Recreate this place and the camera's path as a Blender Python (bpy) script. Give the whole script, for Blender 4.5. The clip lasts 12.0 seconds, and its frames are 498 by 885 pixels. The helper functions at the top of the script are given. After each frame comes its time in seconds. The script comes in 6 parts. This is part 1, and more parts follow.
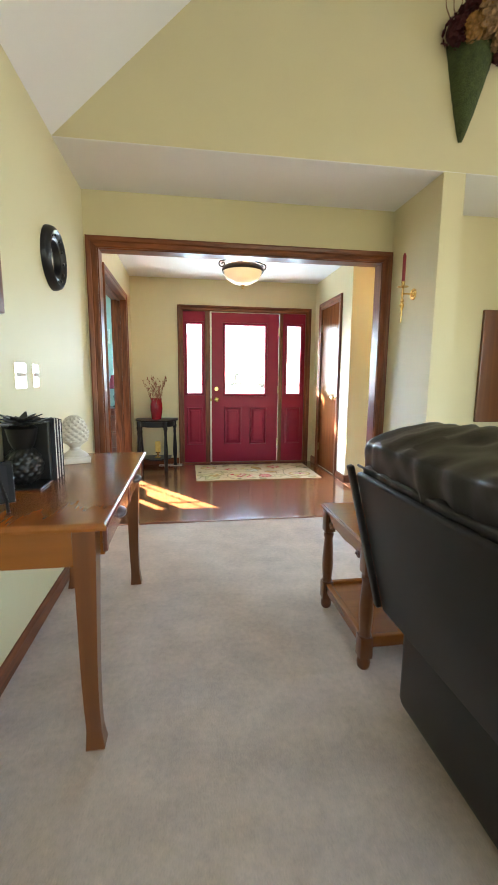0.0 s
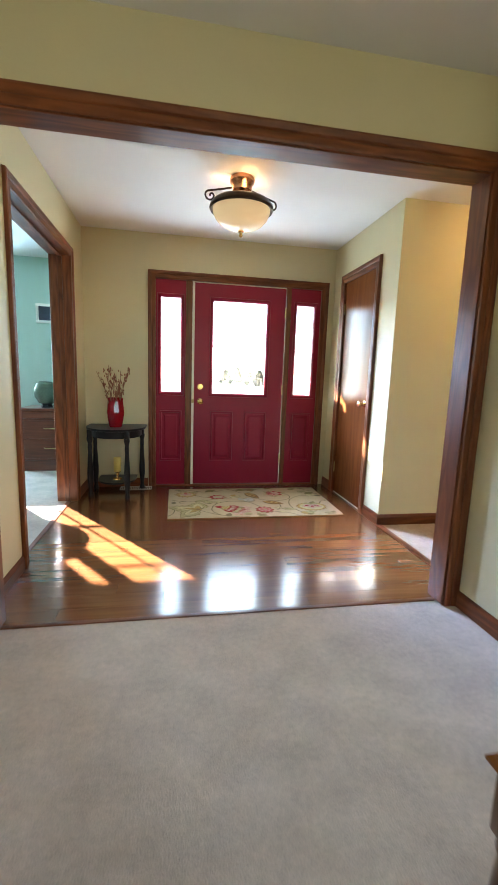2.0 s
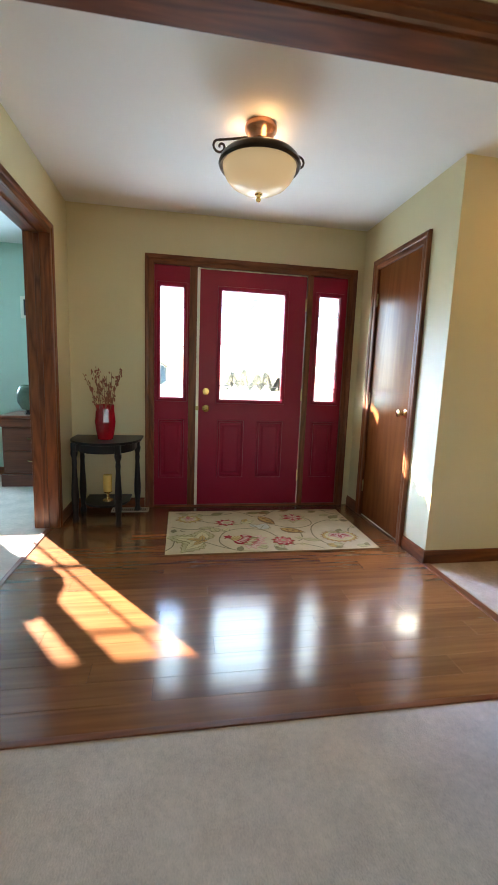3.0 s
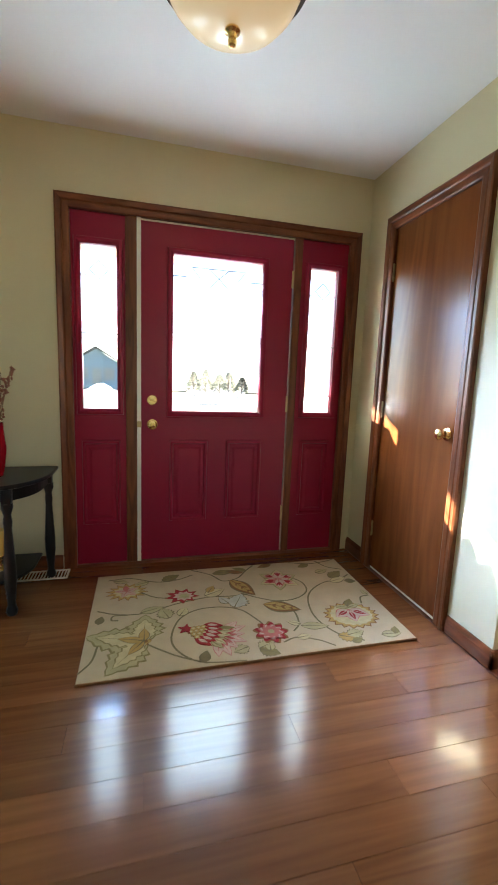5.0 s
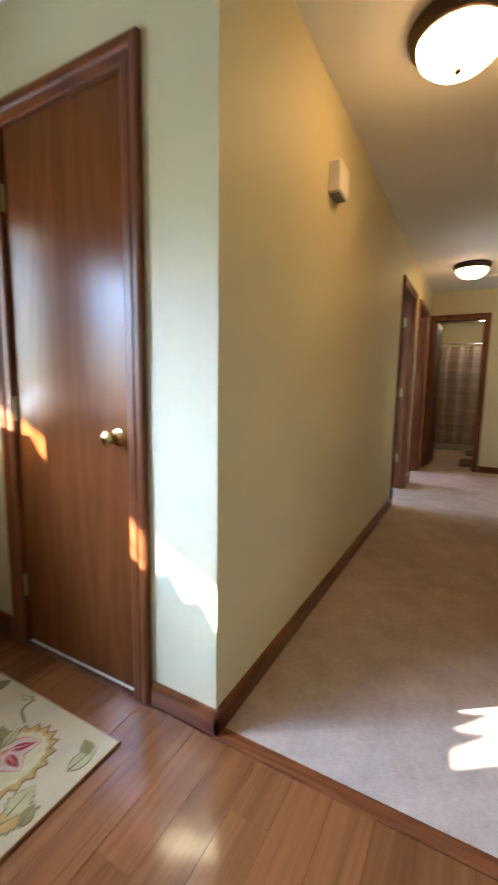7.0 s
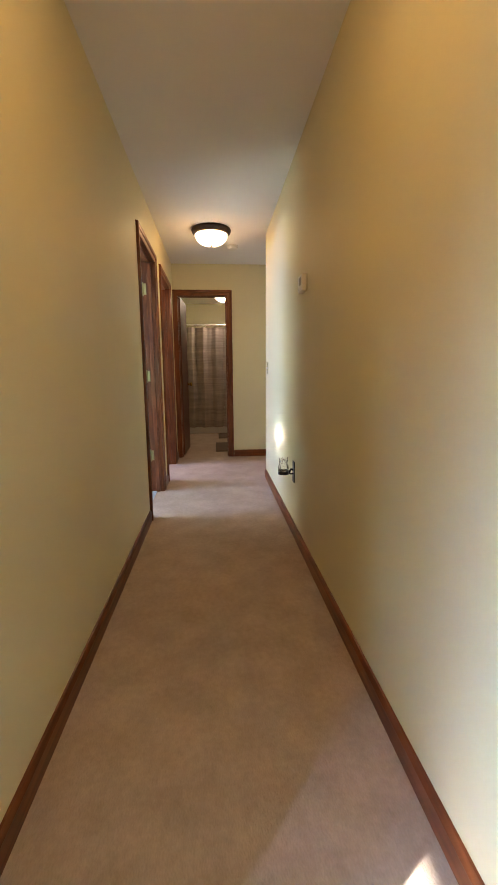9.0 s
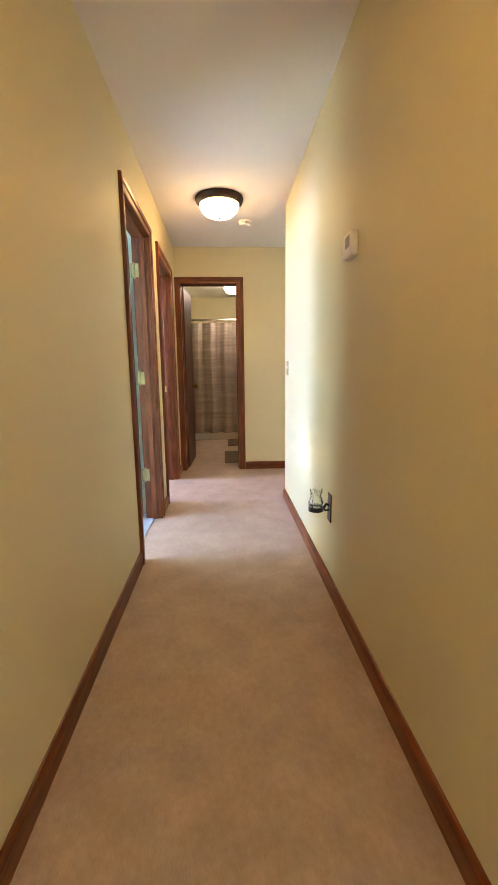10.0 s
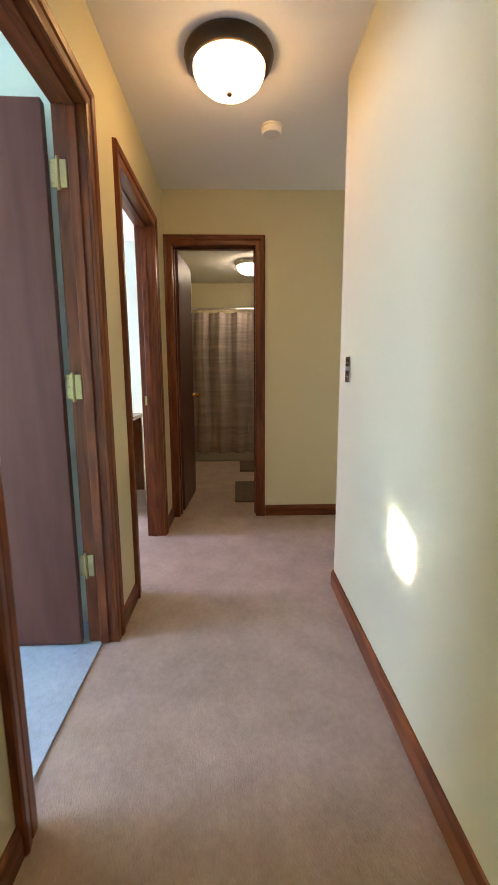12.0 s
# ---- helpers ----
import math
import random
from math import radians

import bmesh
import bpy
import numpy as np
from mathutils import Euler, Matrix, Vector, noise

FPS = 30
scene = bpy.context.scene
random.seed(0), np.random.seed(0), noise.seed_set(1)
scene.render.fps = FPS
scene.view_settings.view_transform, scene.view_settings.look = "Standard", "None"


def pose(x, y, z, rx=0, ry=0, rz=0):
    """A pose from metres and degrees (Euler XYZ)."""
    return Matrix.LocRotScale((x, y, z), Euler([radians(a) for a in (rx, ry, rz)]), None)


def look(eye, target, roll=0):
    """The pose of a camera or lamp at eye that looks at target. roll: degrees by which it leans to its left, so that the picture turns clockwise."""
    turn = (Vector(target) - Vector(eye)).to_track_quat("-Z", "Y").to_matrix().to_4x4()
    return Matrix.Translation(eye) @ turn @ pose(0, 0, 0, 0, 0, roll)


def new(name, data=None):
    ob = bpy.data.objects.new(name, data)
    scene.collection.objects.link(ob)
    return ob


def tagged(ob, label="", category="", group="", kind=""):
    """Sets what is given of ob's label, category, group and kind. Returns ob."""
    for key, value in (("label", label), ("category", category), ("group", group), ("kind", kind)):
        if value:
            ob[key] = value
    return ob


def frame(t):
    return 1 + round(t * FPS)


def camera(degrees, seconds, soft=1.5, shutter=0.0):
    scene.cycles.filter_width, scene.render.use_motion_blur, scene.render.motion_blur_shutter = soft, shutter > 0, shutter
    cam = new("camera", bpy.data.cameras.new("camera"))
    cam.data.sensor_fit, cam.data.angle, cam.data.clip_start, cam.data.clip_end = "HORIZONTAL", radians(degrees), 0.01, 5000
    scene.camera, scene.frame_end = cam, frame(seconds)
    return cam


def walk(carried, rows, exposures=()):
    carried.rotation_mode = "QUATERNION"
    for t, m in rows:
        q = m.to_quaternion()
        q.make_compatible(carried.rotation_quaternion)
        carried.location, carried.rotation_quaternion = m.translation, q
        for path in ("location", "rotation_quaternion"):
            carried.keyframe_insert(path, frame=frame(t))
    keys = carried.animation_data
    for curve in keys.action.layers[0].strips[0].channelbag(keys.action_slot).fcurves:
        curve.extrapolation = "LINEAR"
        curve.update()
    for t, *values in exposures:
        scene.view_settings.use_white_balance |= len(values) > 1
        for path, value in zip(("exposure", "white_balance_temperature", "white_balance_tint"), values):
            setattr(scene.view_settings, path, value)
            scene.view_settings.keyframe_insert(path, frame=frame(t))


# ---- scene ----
cam = camera(62.2, 12.0, shutter=0.3)
PATH = [
    (0, (-1.71, -4.273, 1.134), (-1.416, -2.318, 0.832), 0.5),
    (0.5, (-1.675, -3.908, 1.149), (-1.397, -1.953, 0.834), 0.6),
    (1, (-1.656, -3.541, 1.152), (-1.304, -1.601, 0.816), 1.1),
    (1.5, (-1.629, -3.21, 1.129), (-1.249, -1.275, 0.795), 1.4),
    (2, (-1.564, -2.87, 1.117), (-1.21, -0.927, 0.804), 2.0),
    (2.5, (-1.555, -2.542, 1.121), (-1.17, -0.602, 0.825), 2.0),
    (3, (-1.526, -2.255, 1.121), (-1.199, -0.305, 0.818), 2.1),
    (5, (-1.379, -1.222, 1.142), (-0.876, 0.69, 0.844), 2.2),
    (5.5, (-1.357, -1.004, 1.146), (-0.451, 0.755, 0.857), 2.1),
    (6, (-1.309, -0.862, 1.126), (-0.07, 0.681, 0.832), 2.4),
    (6.5, (-1.141, -0.73, 1.142), (0.296, 0.633, 0.862), 1.7),
    (7, (-0.978, -0.63, 1.101), (0.76, 0.322, 0.832), 0.9),
    (7.5, (-0.824, -0.557, 1.104), (1.111, -0.174, 0.778), -0.2),
    (9.5, (0.333, -0.488, 1.085), (2.298, -0.651, 0.75), -0.5),
    (10, (0.701, -0.488, 1.1), (2.669, -0.6, 0.762), -0.7),
    (10.5, (1.092, -0.481, 1.104), (3.059, -0.596, 0.764), -1.3),
    (11, (1.475, -0.536, 1.114), (3.444, -0.584, 0.77), -0.3),
    (11.5, (1.836, -0.518, 1.096), (3.805, -0.586, 0.756), -0.2),
    (12, (2.168, -0.498, 1.102), (4.141, -0.553, 0.781), -0.3),
]
EXPOSURES = [(0, 5.2), (1.5, 4.87), (3, 4.24), (5, 4.22), (6, 4.36), (7.5, 4.02), (9.5, 4.74), (10, 5.06), (10.5, 5.02), (11, 4.72), (12, 4.24)]
walk(cam, [(t, look(eye, target, roll)) for t, eye, target, roll in PATH], EXPOSURES)

# ---- world, sun, window light ----
SUN_WAY = Vector((0.735, -1.0, -0.52)).normalized()      # the way the sunlight travels
world = bpy.data.worlds.new("sky")
scene.world = world
world.use_nodes = True
wn = world.node_tree.nodes
sky = wn.new("ShaderNodeTexSky")
sky.sky_type, sky.sun_disc = "NISHITA", False
sky.dust_density, sky.ozone_density = 0.3, 3.0
sky.sun_elevation = math.asin(-SUN_WAY.z)
sky.sun_rotation = math.atan2(-SUN_WAY.x, -SUN_WAY.y)
world.node_tree.links.new(sky.outputs[0], wn["Background"].inputs[0])
wn["Background"].inputs[1].default_value = 0.053

sun = new("sun", bpy.data.lights.new("sun", "SUN"))
sun.data.energy, sun.data.angle, sun.data.color = 5.0, radians(0.5), (1.0, 0.96, 0.90)
sun.matrix_world = look((-6, 8, 6), Vector((-6, 8, 6)) + SUN_WAY)


def window_light(name, at, way, width, height, watts, color=(0.86, 0.93, 1.0)):
    lamp = new(name, bpy.data.lights.new(name, "AREA"))
    lamp.data.shape, lamp.data.size, lamp.data.size_y = "RECTANGLE", width, height
    lamp.data.energy, lamp.data.color = watts, color
    lamp.matrix_world = look(at, Vector(at) + Vector(way))
    return lamp


BLUE = (0.47, 0.74, 1.0)
window_light("sky_light_door", (-0.935, 1.40, 1.47), (0, -1, 0), 0.52, 0.72, 0.95, BLUE)
window_light("sky_light_sidelight", (-1.605, 1.40, 1.45), (0, -1, 0), 0.18, 0.75, 0.30, BLUE)
window_light("sky_light_sidelight", (-0.272, 1.40, 1.45), (0, -1, 0), 0.18, 0.75, 0.27, BLUE)
# added lamps in the same panes, aimed to brighten hall carpet and closet wall
added_glow = window_light("added_glow_door", (-0.935, 1.42, 1.40), (0.69, -1.0, -0.70), 0.46, 0.75, 0.85, (0.40, 0.58, 1.0))
added_side = window_light("added_glow_sidelight", (-1.605, 1.42, 1.40), (1.0, -1.0, -0.66), 0.16, 0.75, 1.25, (0.42, 0.58, 1.0))
for lamp in (added_glow, added_side):
    lamp.data.spread = radians(56)
window_light("sky_light_study", (-4.10, 2.64, 1.34), (0, -1, 0), 0.62, 0.72, 11.5, BLUE)
window_light("sky_light_bedroom", (2.9, 3.64, 1.5), (0, -1, 0), 1.25, 1.05, 10.5, (0.43, 0.55, 1.0))
window_light("sky_light_office", (4.75, 3.64, 1.5), (0, -1, 0), 0.95, 1.05, 10.0, (0.55, 0.55, 1.0))
# warm fill added from behind, for an unseen source that warms the gable
window_light("warm_fill_back", (0.6, -8.52, 1.45), (0, 1, 0), 3.1, 1.8, 1.4, (1.0, 0.86, 0.64))
window_light("sky_light_side", (4.34, -3.2, 1.40), (-1, 0, -0.30), 2.6, 1.6, 3.1, (0.88, 0.93, 1.0)).data.spread = radians(140)
# added lamp: throws a sun patch through the bedroom doorway on the hall wall
patch_lamp = window_light("patch_lamp_bedroom", (3.08, 3.49, 1.50), Vector((3.365, -0.998, 0.585)) - Vector((3.08, 3.49, 1.50)), 0.15, 0.11, 0.50, (1.0, 0.96, 0.90))
patch_lamp.data.spread = radians(1.0)


def bulb(name, at, watts, size=0.03, color=(1.0, 0.60, 0.28)):
    lamp = new(name, bpy.data.lights.new(name, "POINT"))
    lamp.data.energy, lamp.data.shadow_soft_size, lamp.data.color = watts, size, color
    lamp.matrix_world = pose(*at)


for k in range(3):
    ang = radians(40 + 120 * k)
    bulb("lamp_bulb", (-1.142 + 0.10 * math.cos(ang), 0.02 + 0.10 * math.sin(ang), 2.322), 0.032)

# ---- materials ----


def material(name, color, rough=0.6, metal=0.0, vary=0.12, scale=6.0, fine=90.0, bump=0.05, spec=0.5, stretch=(1, 1, 1), coat=0.0, dist=0.002):
    """A surface with broad and fine variation of tone, and a fine relief."""
    m = bpy.data.materials.new(name)
    m.use_nodes = True
    t = m.node_tree
    n, link = t.nodes, t.links.new
    b = n["Principled BSDF"]
    tc, mp = n.new("ShaderNodeTexCoord"), n.new("ShaderNodeMapping")
    mp.inputs["Scale"].default_value = stretch
    link(tc.outputs["Object"], mp.inputs["Vector"])
    n1, n2 = n.new("ShaderNodeTexNoise"), n.new("ShaderNodeTexNoise")
    n1.inputs["Scale"].default_value, n2.inputs["Scale"].default_value = scale, fine
    n1.inputs["Detail"].default_value, n2.inputs["Detail"].default_value = 4, 3
    for q in (n1, n2):
        link(mp.outputs[0], q.inputs["Vector"])
    mix = n.new("ShaderNodeMath")
    mix.operation = "MULTIPLY_ADD"
    mix.inputs[1].default_value, mix.inputs[2].default_value = 0.4, 0.0
    link(n2.outputs[0], mix.inputs[0])
    add = n.new("ShaderNodeMath")
    add.operation = "MULTIPLY_ADD"
    add.inputs[1].default_value = 0.6
    link(n1.outputs[0], add.inputs[0])
    link(mix.outputs[0], add.inputs[2])
    ramp = n.new("ShaderNodeValToRGB")
    ramp.color_ramp.elements[0].position, ramp.color_ramp.elements[1].position = 0.3, 0.7
    ramp.color_ramp.elements[0].color = (*[c * (1 - vary) for c in color], 1)
    ramp.color_ramp.elements[1].color = (*[min(1, c * (1 + vary)) for c in color], 1)
    link(add.outputs[0], ramp.inputs[0])
    link(ramp.outputs[0], b.inputs["Base Color"])
    b.inputs["Roughness"].default_value, b.inputs["Metallic"].default_value = rough, metal
    b.inputs["Specular IOR Level"].default_value = spec
    b.inputs["Coat Weight"].default_value = coat
    b.inputs["Coat Roughness"].default_value = 0.12
    if bump:
        bp = n.new("ShaderNodeBump")
        bp.inputs["Strength"].default_value, bp.inputs["Distance"].default_value = bump, dist
        link(n2.outputs[0], bp.inputs["Height"])
        link(bp.outputs[0], b.inputs["Normal"])
    return m


def wood(name, dark, light, axis, rough=0.3, coat=0.3, size=1.0, spec=0.5, contrast=1.0, arch=1.0, pores=0.8, along=0.55):
    """Stained wood: long grain along axis ('x', 'y' or 'z'), cathedral figure and pores."""
    m = bpy.data.materials.new(name)
    m.use_nodes = True
    t = m.node_tree
    n, link = t.nodes, t.links.new
    b = n["Principled BSDF"]
    tc, mp = n.new("ShaderNodeTexCoord"), n.new("ShaderNodeMapping")
    inf = n.new("ShaderNodeObjectInfo")
    link(tc.outputs["Object"], mp.inputs["Vector"])
    shift = n.new("ShaderNodeVectorMath")
    shift.operation = "SCALE"
    shift.inputs[0].default_value = (17.0, 11.0, 23.0)
    link(inf.outputs["Random"], shift.inputs["Scale"])
    link(shift.outputs[0], mp.inputs["Location"])
    s = [9.0 / size] * 3
    s["xyz".index(axis)] = along / size
    mp.inputs["Scale"].default_value = s
    base, pore = n.new("ShaderNodeTexNoise"), n.new("ShaderNodeTexNoise")
    base.inputs["Scale"].default_value, base.inputs["Detail"].default_value = 0.9, 2
    base.inputs["Distortion"].default_value = 0.4
    link(mp.outputs[0], base.inputs["Vector"])
    rings = n.new("ShaderNodeMath")
    rings.operation = "MULTIPLY"
    rings.inputs[1].default_value = 9.0 * arch
    link(base.outputs[0], rings.inputs[0])
    saw = n.new("ShaderNodeMath")
    saw.operation = "PINGPONG"
    saw.inputs[1].default_value = 1.0
    link(rings.outputs[0], saw.inputs[0])
    pore.inputs["Scale"].default_value, pore.inputs["Detail"].default_value = 9.0, 4
    link(mp.outputs[0], pore.inputs["Vector"])
    mix = n.new("ShaderNodeMath")
    mix.operation = "MULTIPLY_ADD"
    mix.inputs[1].default_value = 0.55 * contrast
    link(saw.outputs[0], mix.inputs[0])
    sc = n.new("ShaderNodeMath")
    sc.operation = "MULTIPLY_ADD"
    sc.inputs[1].default_value, sc.inputs[2].default_value = pores, 0.5 * (0.8 - pores)
    link(pore.outputs[0], sc.inputs[0])
    link(sc.outputs[0], mix.inputs[2])
    ramp = n.new("ShaderNodeValToRGB")
    ramp.color_ramp.elements[0].position, ramp.color_ramp.elements[1].position = 0.25, 0.95
    ramp.color_ramp.elements[0].color, ramp.color_ramp.elements[1].color = (*dark, 1), (*light, 1)
    link(mix.outputs[0], ramp.inputs[0])
    hsv = n.new("ShaderNodeHueSaturation")
    val = n.new("ShaderNodeMapRange")
    val.inputs["To Min"].default_value, val.inputs["To Max"].default_value = 0.85, 1.15
    link(inf.outputs["Random"], val.inputs["Value"])
    link(val.outputs[0], hsv.inputs["Value"])
    link(ramp.outputs[0], hsv.inputs["Color"])
    link(hsv.outputs[0], b.inputs["Base Color"])
    b.inputs["Roughness"].default_value, b.inputs["Specular IOR Level"].default_value = rough, spec
    b.inputs["Coat Weight"].default_value, b.inputs["Coat Roughness"].default_value = coat, 0.15
    bp = n.new("ShaderNodeBump")
    bp.inputs["Strength"].default_value, bp.inputs["Distance"].default_value = 0.06, 0.001
    link(pore.outputs[0], bp.inputs["Height"])
    link(bp.outputs[0], b.inputs["Normal"])
    return m


def glowing(name, color, strength):
    m = bpy.data.materials.new(name)
    m.use_nodes = True
    b = m.node_tree.nodes["Principled BSDF"]
    b.inputs["Base Color"].default_value = (0.78, 0.66, 0.46, 1)
    b.inputs["Roughness"].default_value = 0.25
    b.inputs["Emission Color"].default_value = (*color, 1)
    b.inputs["Emission Strength"].default_value = strength
    return m


def clear_glass(name, tint=(1, 1, 1), gloss=0.08):
    m = bpy.data.materials.new(name)
    m.use_nodes = True
    t = m.node_tree
    n, link = t.nodes, t.links.new
    tr, gl, mx = n.new("ShaderNodeBsdfTransparent"), n.new("ShaderNodeBsdfGlossy"), n.new("ShaderNodeMixShader")
    tr.inputs[0].default_value, gl.inputs["Roughness"].default_value = (*tint, 1), 0.02
    mx.inputs[0].default_value = gloss
    link(tr.outputs[0], mx.inputs[1])
    link(gl.outputs[0], mx.inputs[2])
    link(mx.outputs[0], n["Material Output"].inputs[0])
    return m


def carpet(name, color):
    """Cut pile: faint trodden areas, short brushed strokes and a grain of tufts with deep relief."""
    m = bpy.data.materials.new(name)
    m.use_nodes = True
    t = m.node_tree
    n, link = t.nodes, t.links.new
    b = n["Principled BSDF"]
    tc = n.new("ShaderNodeTexCoord")
    total = None
    for scale, detail, weight in ((1.3, 3, 0.19), (7.0, 5, 0.28), (45.0, 4, 0.20), (200.0, 2, 0.23)):
        q = n.new("ShaderNodeTexNoise")
        q.inputs["Scale"].default_value, q.inputs["Detail"].default_value = scale, detail
        q.inputs["Distortion"].default_value = 0.15 if scale < 50 else 0.0
        link(tc.outputs["Object"], q.inputs["Vector"])
        step = n.new("ShaderNodeMath")
        step.operation = "MULTIPLY_ADD"
        step.inputs[1].default_value = weight
        step.inputs[2].default_value = 0.0
        link(q.outputs[0], step.inputs[0])
        if total:
            link(total.outputs[0], step.inputs[2])
        total = step
    ramp = n.new("ShaderNodeValToRGB")
    ramp.color_ramp.elements[0].position, ramp.color_ramp.elements[1].position = 0.34, 0.60
    ramp.color_ramp.elements[0].color = (*[c * 0.76 for c in color], 1)
    ramp.color_ramp.elements[1].color = (*[min(1, c * 1.20) for c in color], 1)
    link(total.outputs[0], ramp.inputs[0])
    link(ramp.outputs[0], b.inputs["Base Color"])
    b.inputs["Roughness"].default_value, b.inputs["Specular IOR Level"].default_value = 0.98, 0.08
    bp = n.new("ShaderNodeBump")
    bp.inputs["Strength"].default_value, bp.inputs["Distance"].default_value = 0.7, 0.010
    link(total.outputs[0], bp.inputs["Height"])
    link(bp.outputs[0], b.inputs["Normal"])
    return m


PAINT = material("khaki_paint", (0.630, 0.568, 0.350), 0.58, vary=0.03, scale=2, fine=260, bump=0.12)
MINT = material("mint_paint", (0.46, 0.60, 0.50), 0.65, vary=0.03, scale=2, fine=260, bump=0.12)
PALE = material("pale_paint", (0.60, 0.70, 0.58), 0.65, vary=0.03, scale=2, fine=260, bump=0.12)
WHITE = material("ceiling_paint", (0.80, 0.79, 0.76), 0.8, vary=0.02, scale=3, fine=200, bump=0.15)
CARPET = carpet("beige_carpet", (0.635, 0.535, 0.468))
BLUE_CARPET = carpet("blue_grey_carpet", (0.42, 0.50, 0.56))
# the living room carpet again, with warm lamplight put into its colour
HALL_CARPET = carpet("beige_carpet_lamplit", (0.45, 0.348, 0.272))
TRIM_Z = wood("oak_trim_upright", (0.078, 0.020, 0.006), (0.225, 0.066, 0.020), "z", rough=0.36, coat=0.05, spec=0.3, size=0.8, contrast=0.8, arch=1.3, pores=0.4, along=1.1)
TRIM_X = wood("oak_trim_along", (0.078, 0.020, 0.006), (0.225, 0.066, 0.020), "x", rough=0.36, coat=0.05, spec=0.3, size=0.8, contrast=0.8, arch=1.3, pores=0.4, along=1.1)
TRIM_Y = wood("oak_trim_across", (0.078, 0.020, 0.006), (0.225, 0.066, 0.020), "y", rough=0.36, coat=0.05, spec=0.3, size=0.8, contrast=0.8, arch=1.3, pores=0.4, along=1.1)
OAK_DOOR = wood("oak_door_veneer", (0.105, 0.030, 0.008), (0.20, 0.062, 0.017), "z", rough=0.24, coat=0.0, size=1.5, spec=0.22, contrast=0.5, arch=1.3, pores=0.35, along=0.8)
WALNUT = wood("dark_door_veneer", (0.10, 0.034, 0.022), (0.175, 0.066, 0.044), "z", rough=0.45, coat=0.0, size=2.0, spec=0.3, contrast=0.5, pores=0.5, along=0.9)
PLANK = wood("laminate_plank", (0.135, 0.044, 0.013), (0.30, 0.112, 0.037), "x", rough=0.13, coat=0.7, size=0.8, contrast=0.4, spec=0.45, pores=0.4, along=0.4)
PLANK.node_tree.nodes["Principled BSDF"].inputs["Coat Roughness"].default_value = 0.22
HONEY_X = wood("honey_wood_along", (0.20, 0.058, 0.009), (0.34, 0.108, 0.018), "x", rough=0.25, coat=0.15, contrast=0.35, pores=0.2)
HONEY_Y = wood("honey_wood_across", (0.20, 0.058, 0.009), (0.34, 0.108, 0.018), "y", rough=0.22, coat=0.4, contrast=0.35, pores=0.2)
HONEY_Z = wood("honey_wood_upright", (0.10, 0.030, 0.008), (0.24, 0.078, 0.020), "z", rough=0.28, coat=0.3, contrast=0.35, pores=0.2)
CHERRY = wood("cherry_wood", (0.10, 0.022, 0.010), (0.22, 0.060, 0.026), "x", rough=0.3, coat=0.3, contrast=0.5)
RED = material("red_door_paint", (0.25, 0.006, 0.030), 0.36, vary=0.05, scale=4, fine=150, bump=0.05, spec=0.25)
LEATHER = material("dark_leather", (0.008, 0.0075, 0.009), 0.38, vary=0.3, scale=7, fine=240, bump=0.35, spec=0.5)
# same leather, with the light on the back panel put into a paler, bluer colour
LEATHER_BACK = material("dark_leather_panel", (0.018, 0.018, 0.023), 0.46, vary=0.15, scale=9, fine=300, bump=0.3, spec=0.3)
BLACK = material("black_paint", (0.008, 0.008, 0.010), 0.32, vary=0.2, bump=0.03, spec=0.3)
BRONZE = material("dark_bronze", (0.06, 0.042, 0.032), 0.35, metal=0.8, vary=0.2, bump=0.03)
COPPER = material("brushed_copper", (0.50, 0.24, 0.14), 0.25, metal=1.0, vary=0.1, bump=0.02)
BRASS = material("brass", (0.78, 0.55, 0.22), 0.2, metal=1.0, vary=0.08, bump=0.02)
OLD_BRASS = material("dull_brass", (0.42, 0.34, 0.16), 0.35, metal=0.9, vary=0.1, bump=0.02)
CHROME = material("chrome", (0.80, 0.80, 0.80), 0.08, metal=1.0, vary=0.02, bump=0)
PEWTER = material("pewter", (0.12, 0.12, 0.13), 0.3, metal=0.9, vary=0.1, bump=0.05)
CREAM = material("cream_ceramic", (0.58, 0.52, 0.43), 0.3, vary=0.08, bump=0.05)
PLASTIC = material("ivory_plastic", (0.76, 0.73, 0.66), 0.45, vary=0.03, bump=0.02)
GREY = material("grey_plastic", (0.16, 0.15, 0.14), 0.4, vary=0.05, bump=0.0)
WAX_RED = material("red_wax", (0.22, 0.010, 0.018), 0.45, vary=0.05, bump=0.03)
WAX_YELLOW = material("yellow_wax", (0.70, 0.50, 0.12), 0.5, vary=0.08, bump=0.05)
RED_GLASS = material("red_glass", (0.28, 0.005, 0.012), 0.10, vary=0.25, bump=0.0, spec=0.5)
GLASS = clear_glass("window_glass")
JAR_GLASS = clear_glass("jar_glass", (0.93, 0.93, 0.92), 0.14)
CRYSTAL = material("crystal_glass", (0.97, 0.97, 0.96), 0.03, vary=0.0, bump=0)
CRYSTAL.node_tree.nodes["Principled BSDF"].inputs["Transmission Weight"].default_value = 1.0
FROSTED = material("frosted_glass", (0.95, 0.96, 0.97), 0.55, vary=0.0, bump=0)
FROSTED.node_tree.nodes["Principled BSDF"].inputs["Transmission Weight"].default_value = 1.0
MIRROR = material("mirror_silver", (0.85, 0.86, 0.86), 0.02, metal=1.0, vary=0.0, bump=0)
STRIP = material("pale_strip", (0.78, 0.76, 0.66), 0.6, vary=0.05)
CONCRETE = material("concrete", (0.42, 0.41, 0.39), 0.9, vary=0.12, scale=3, fine=60, bump=0.3)
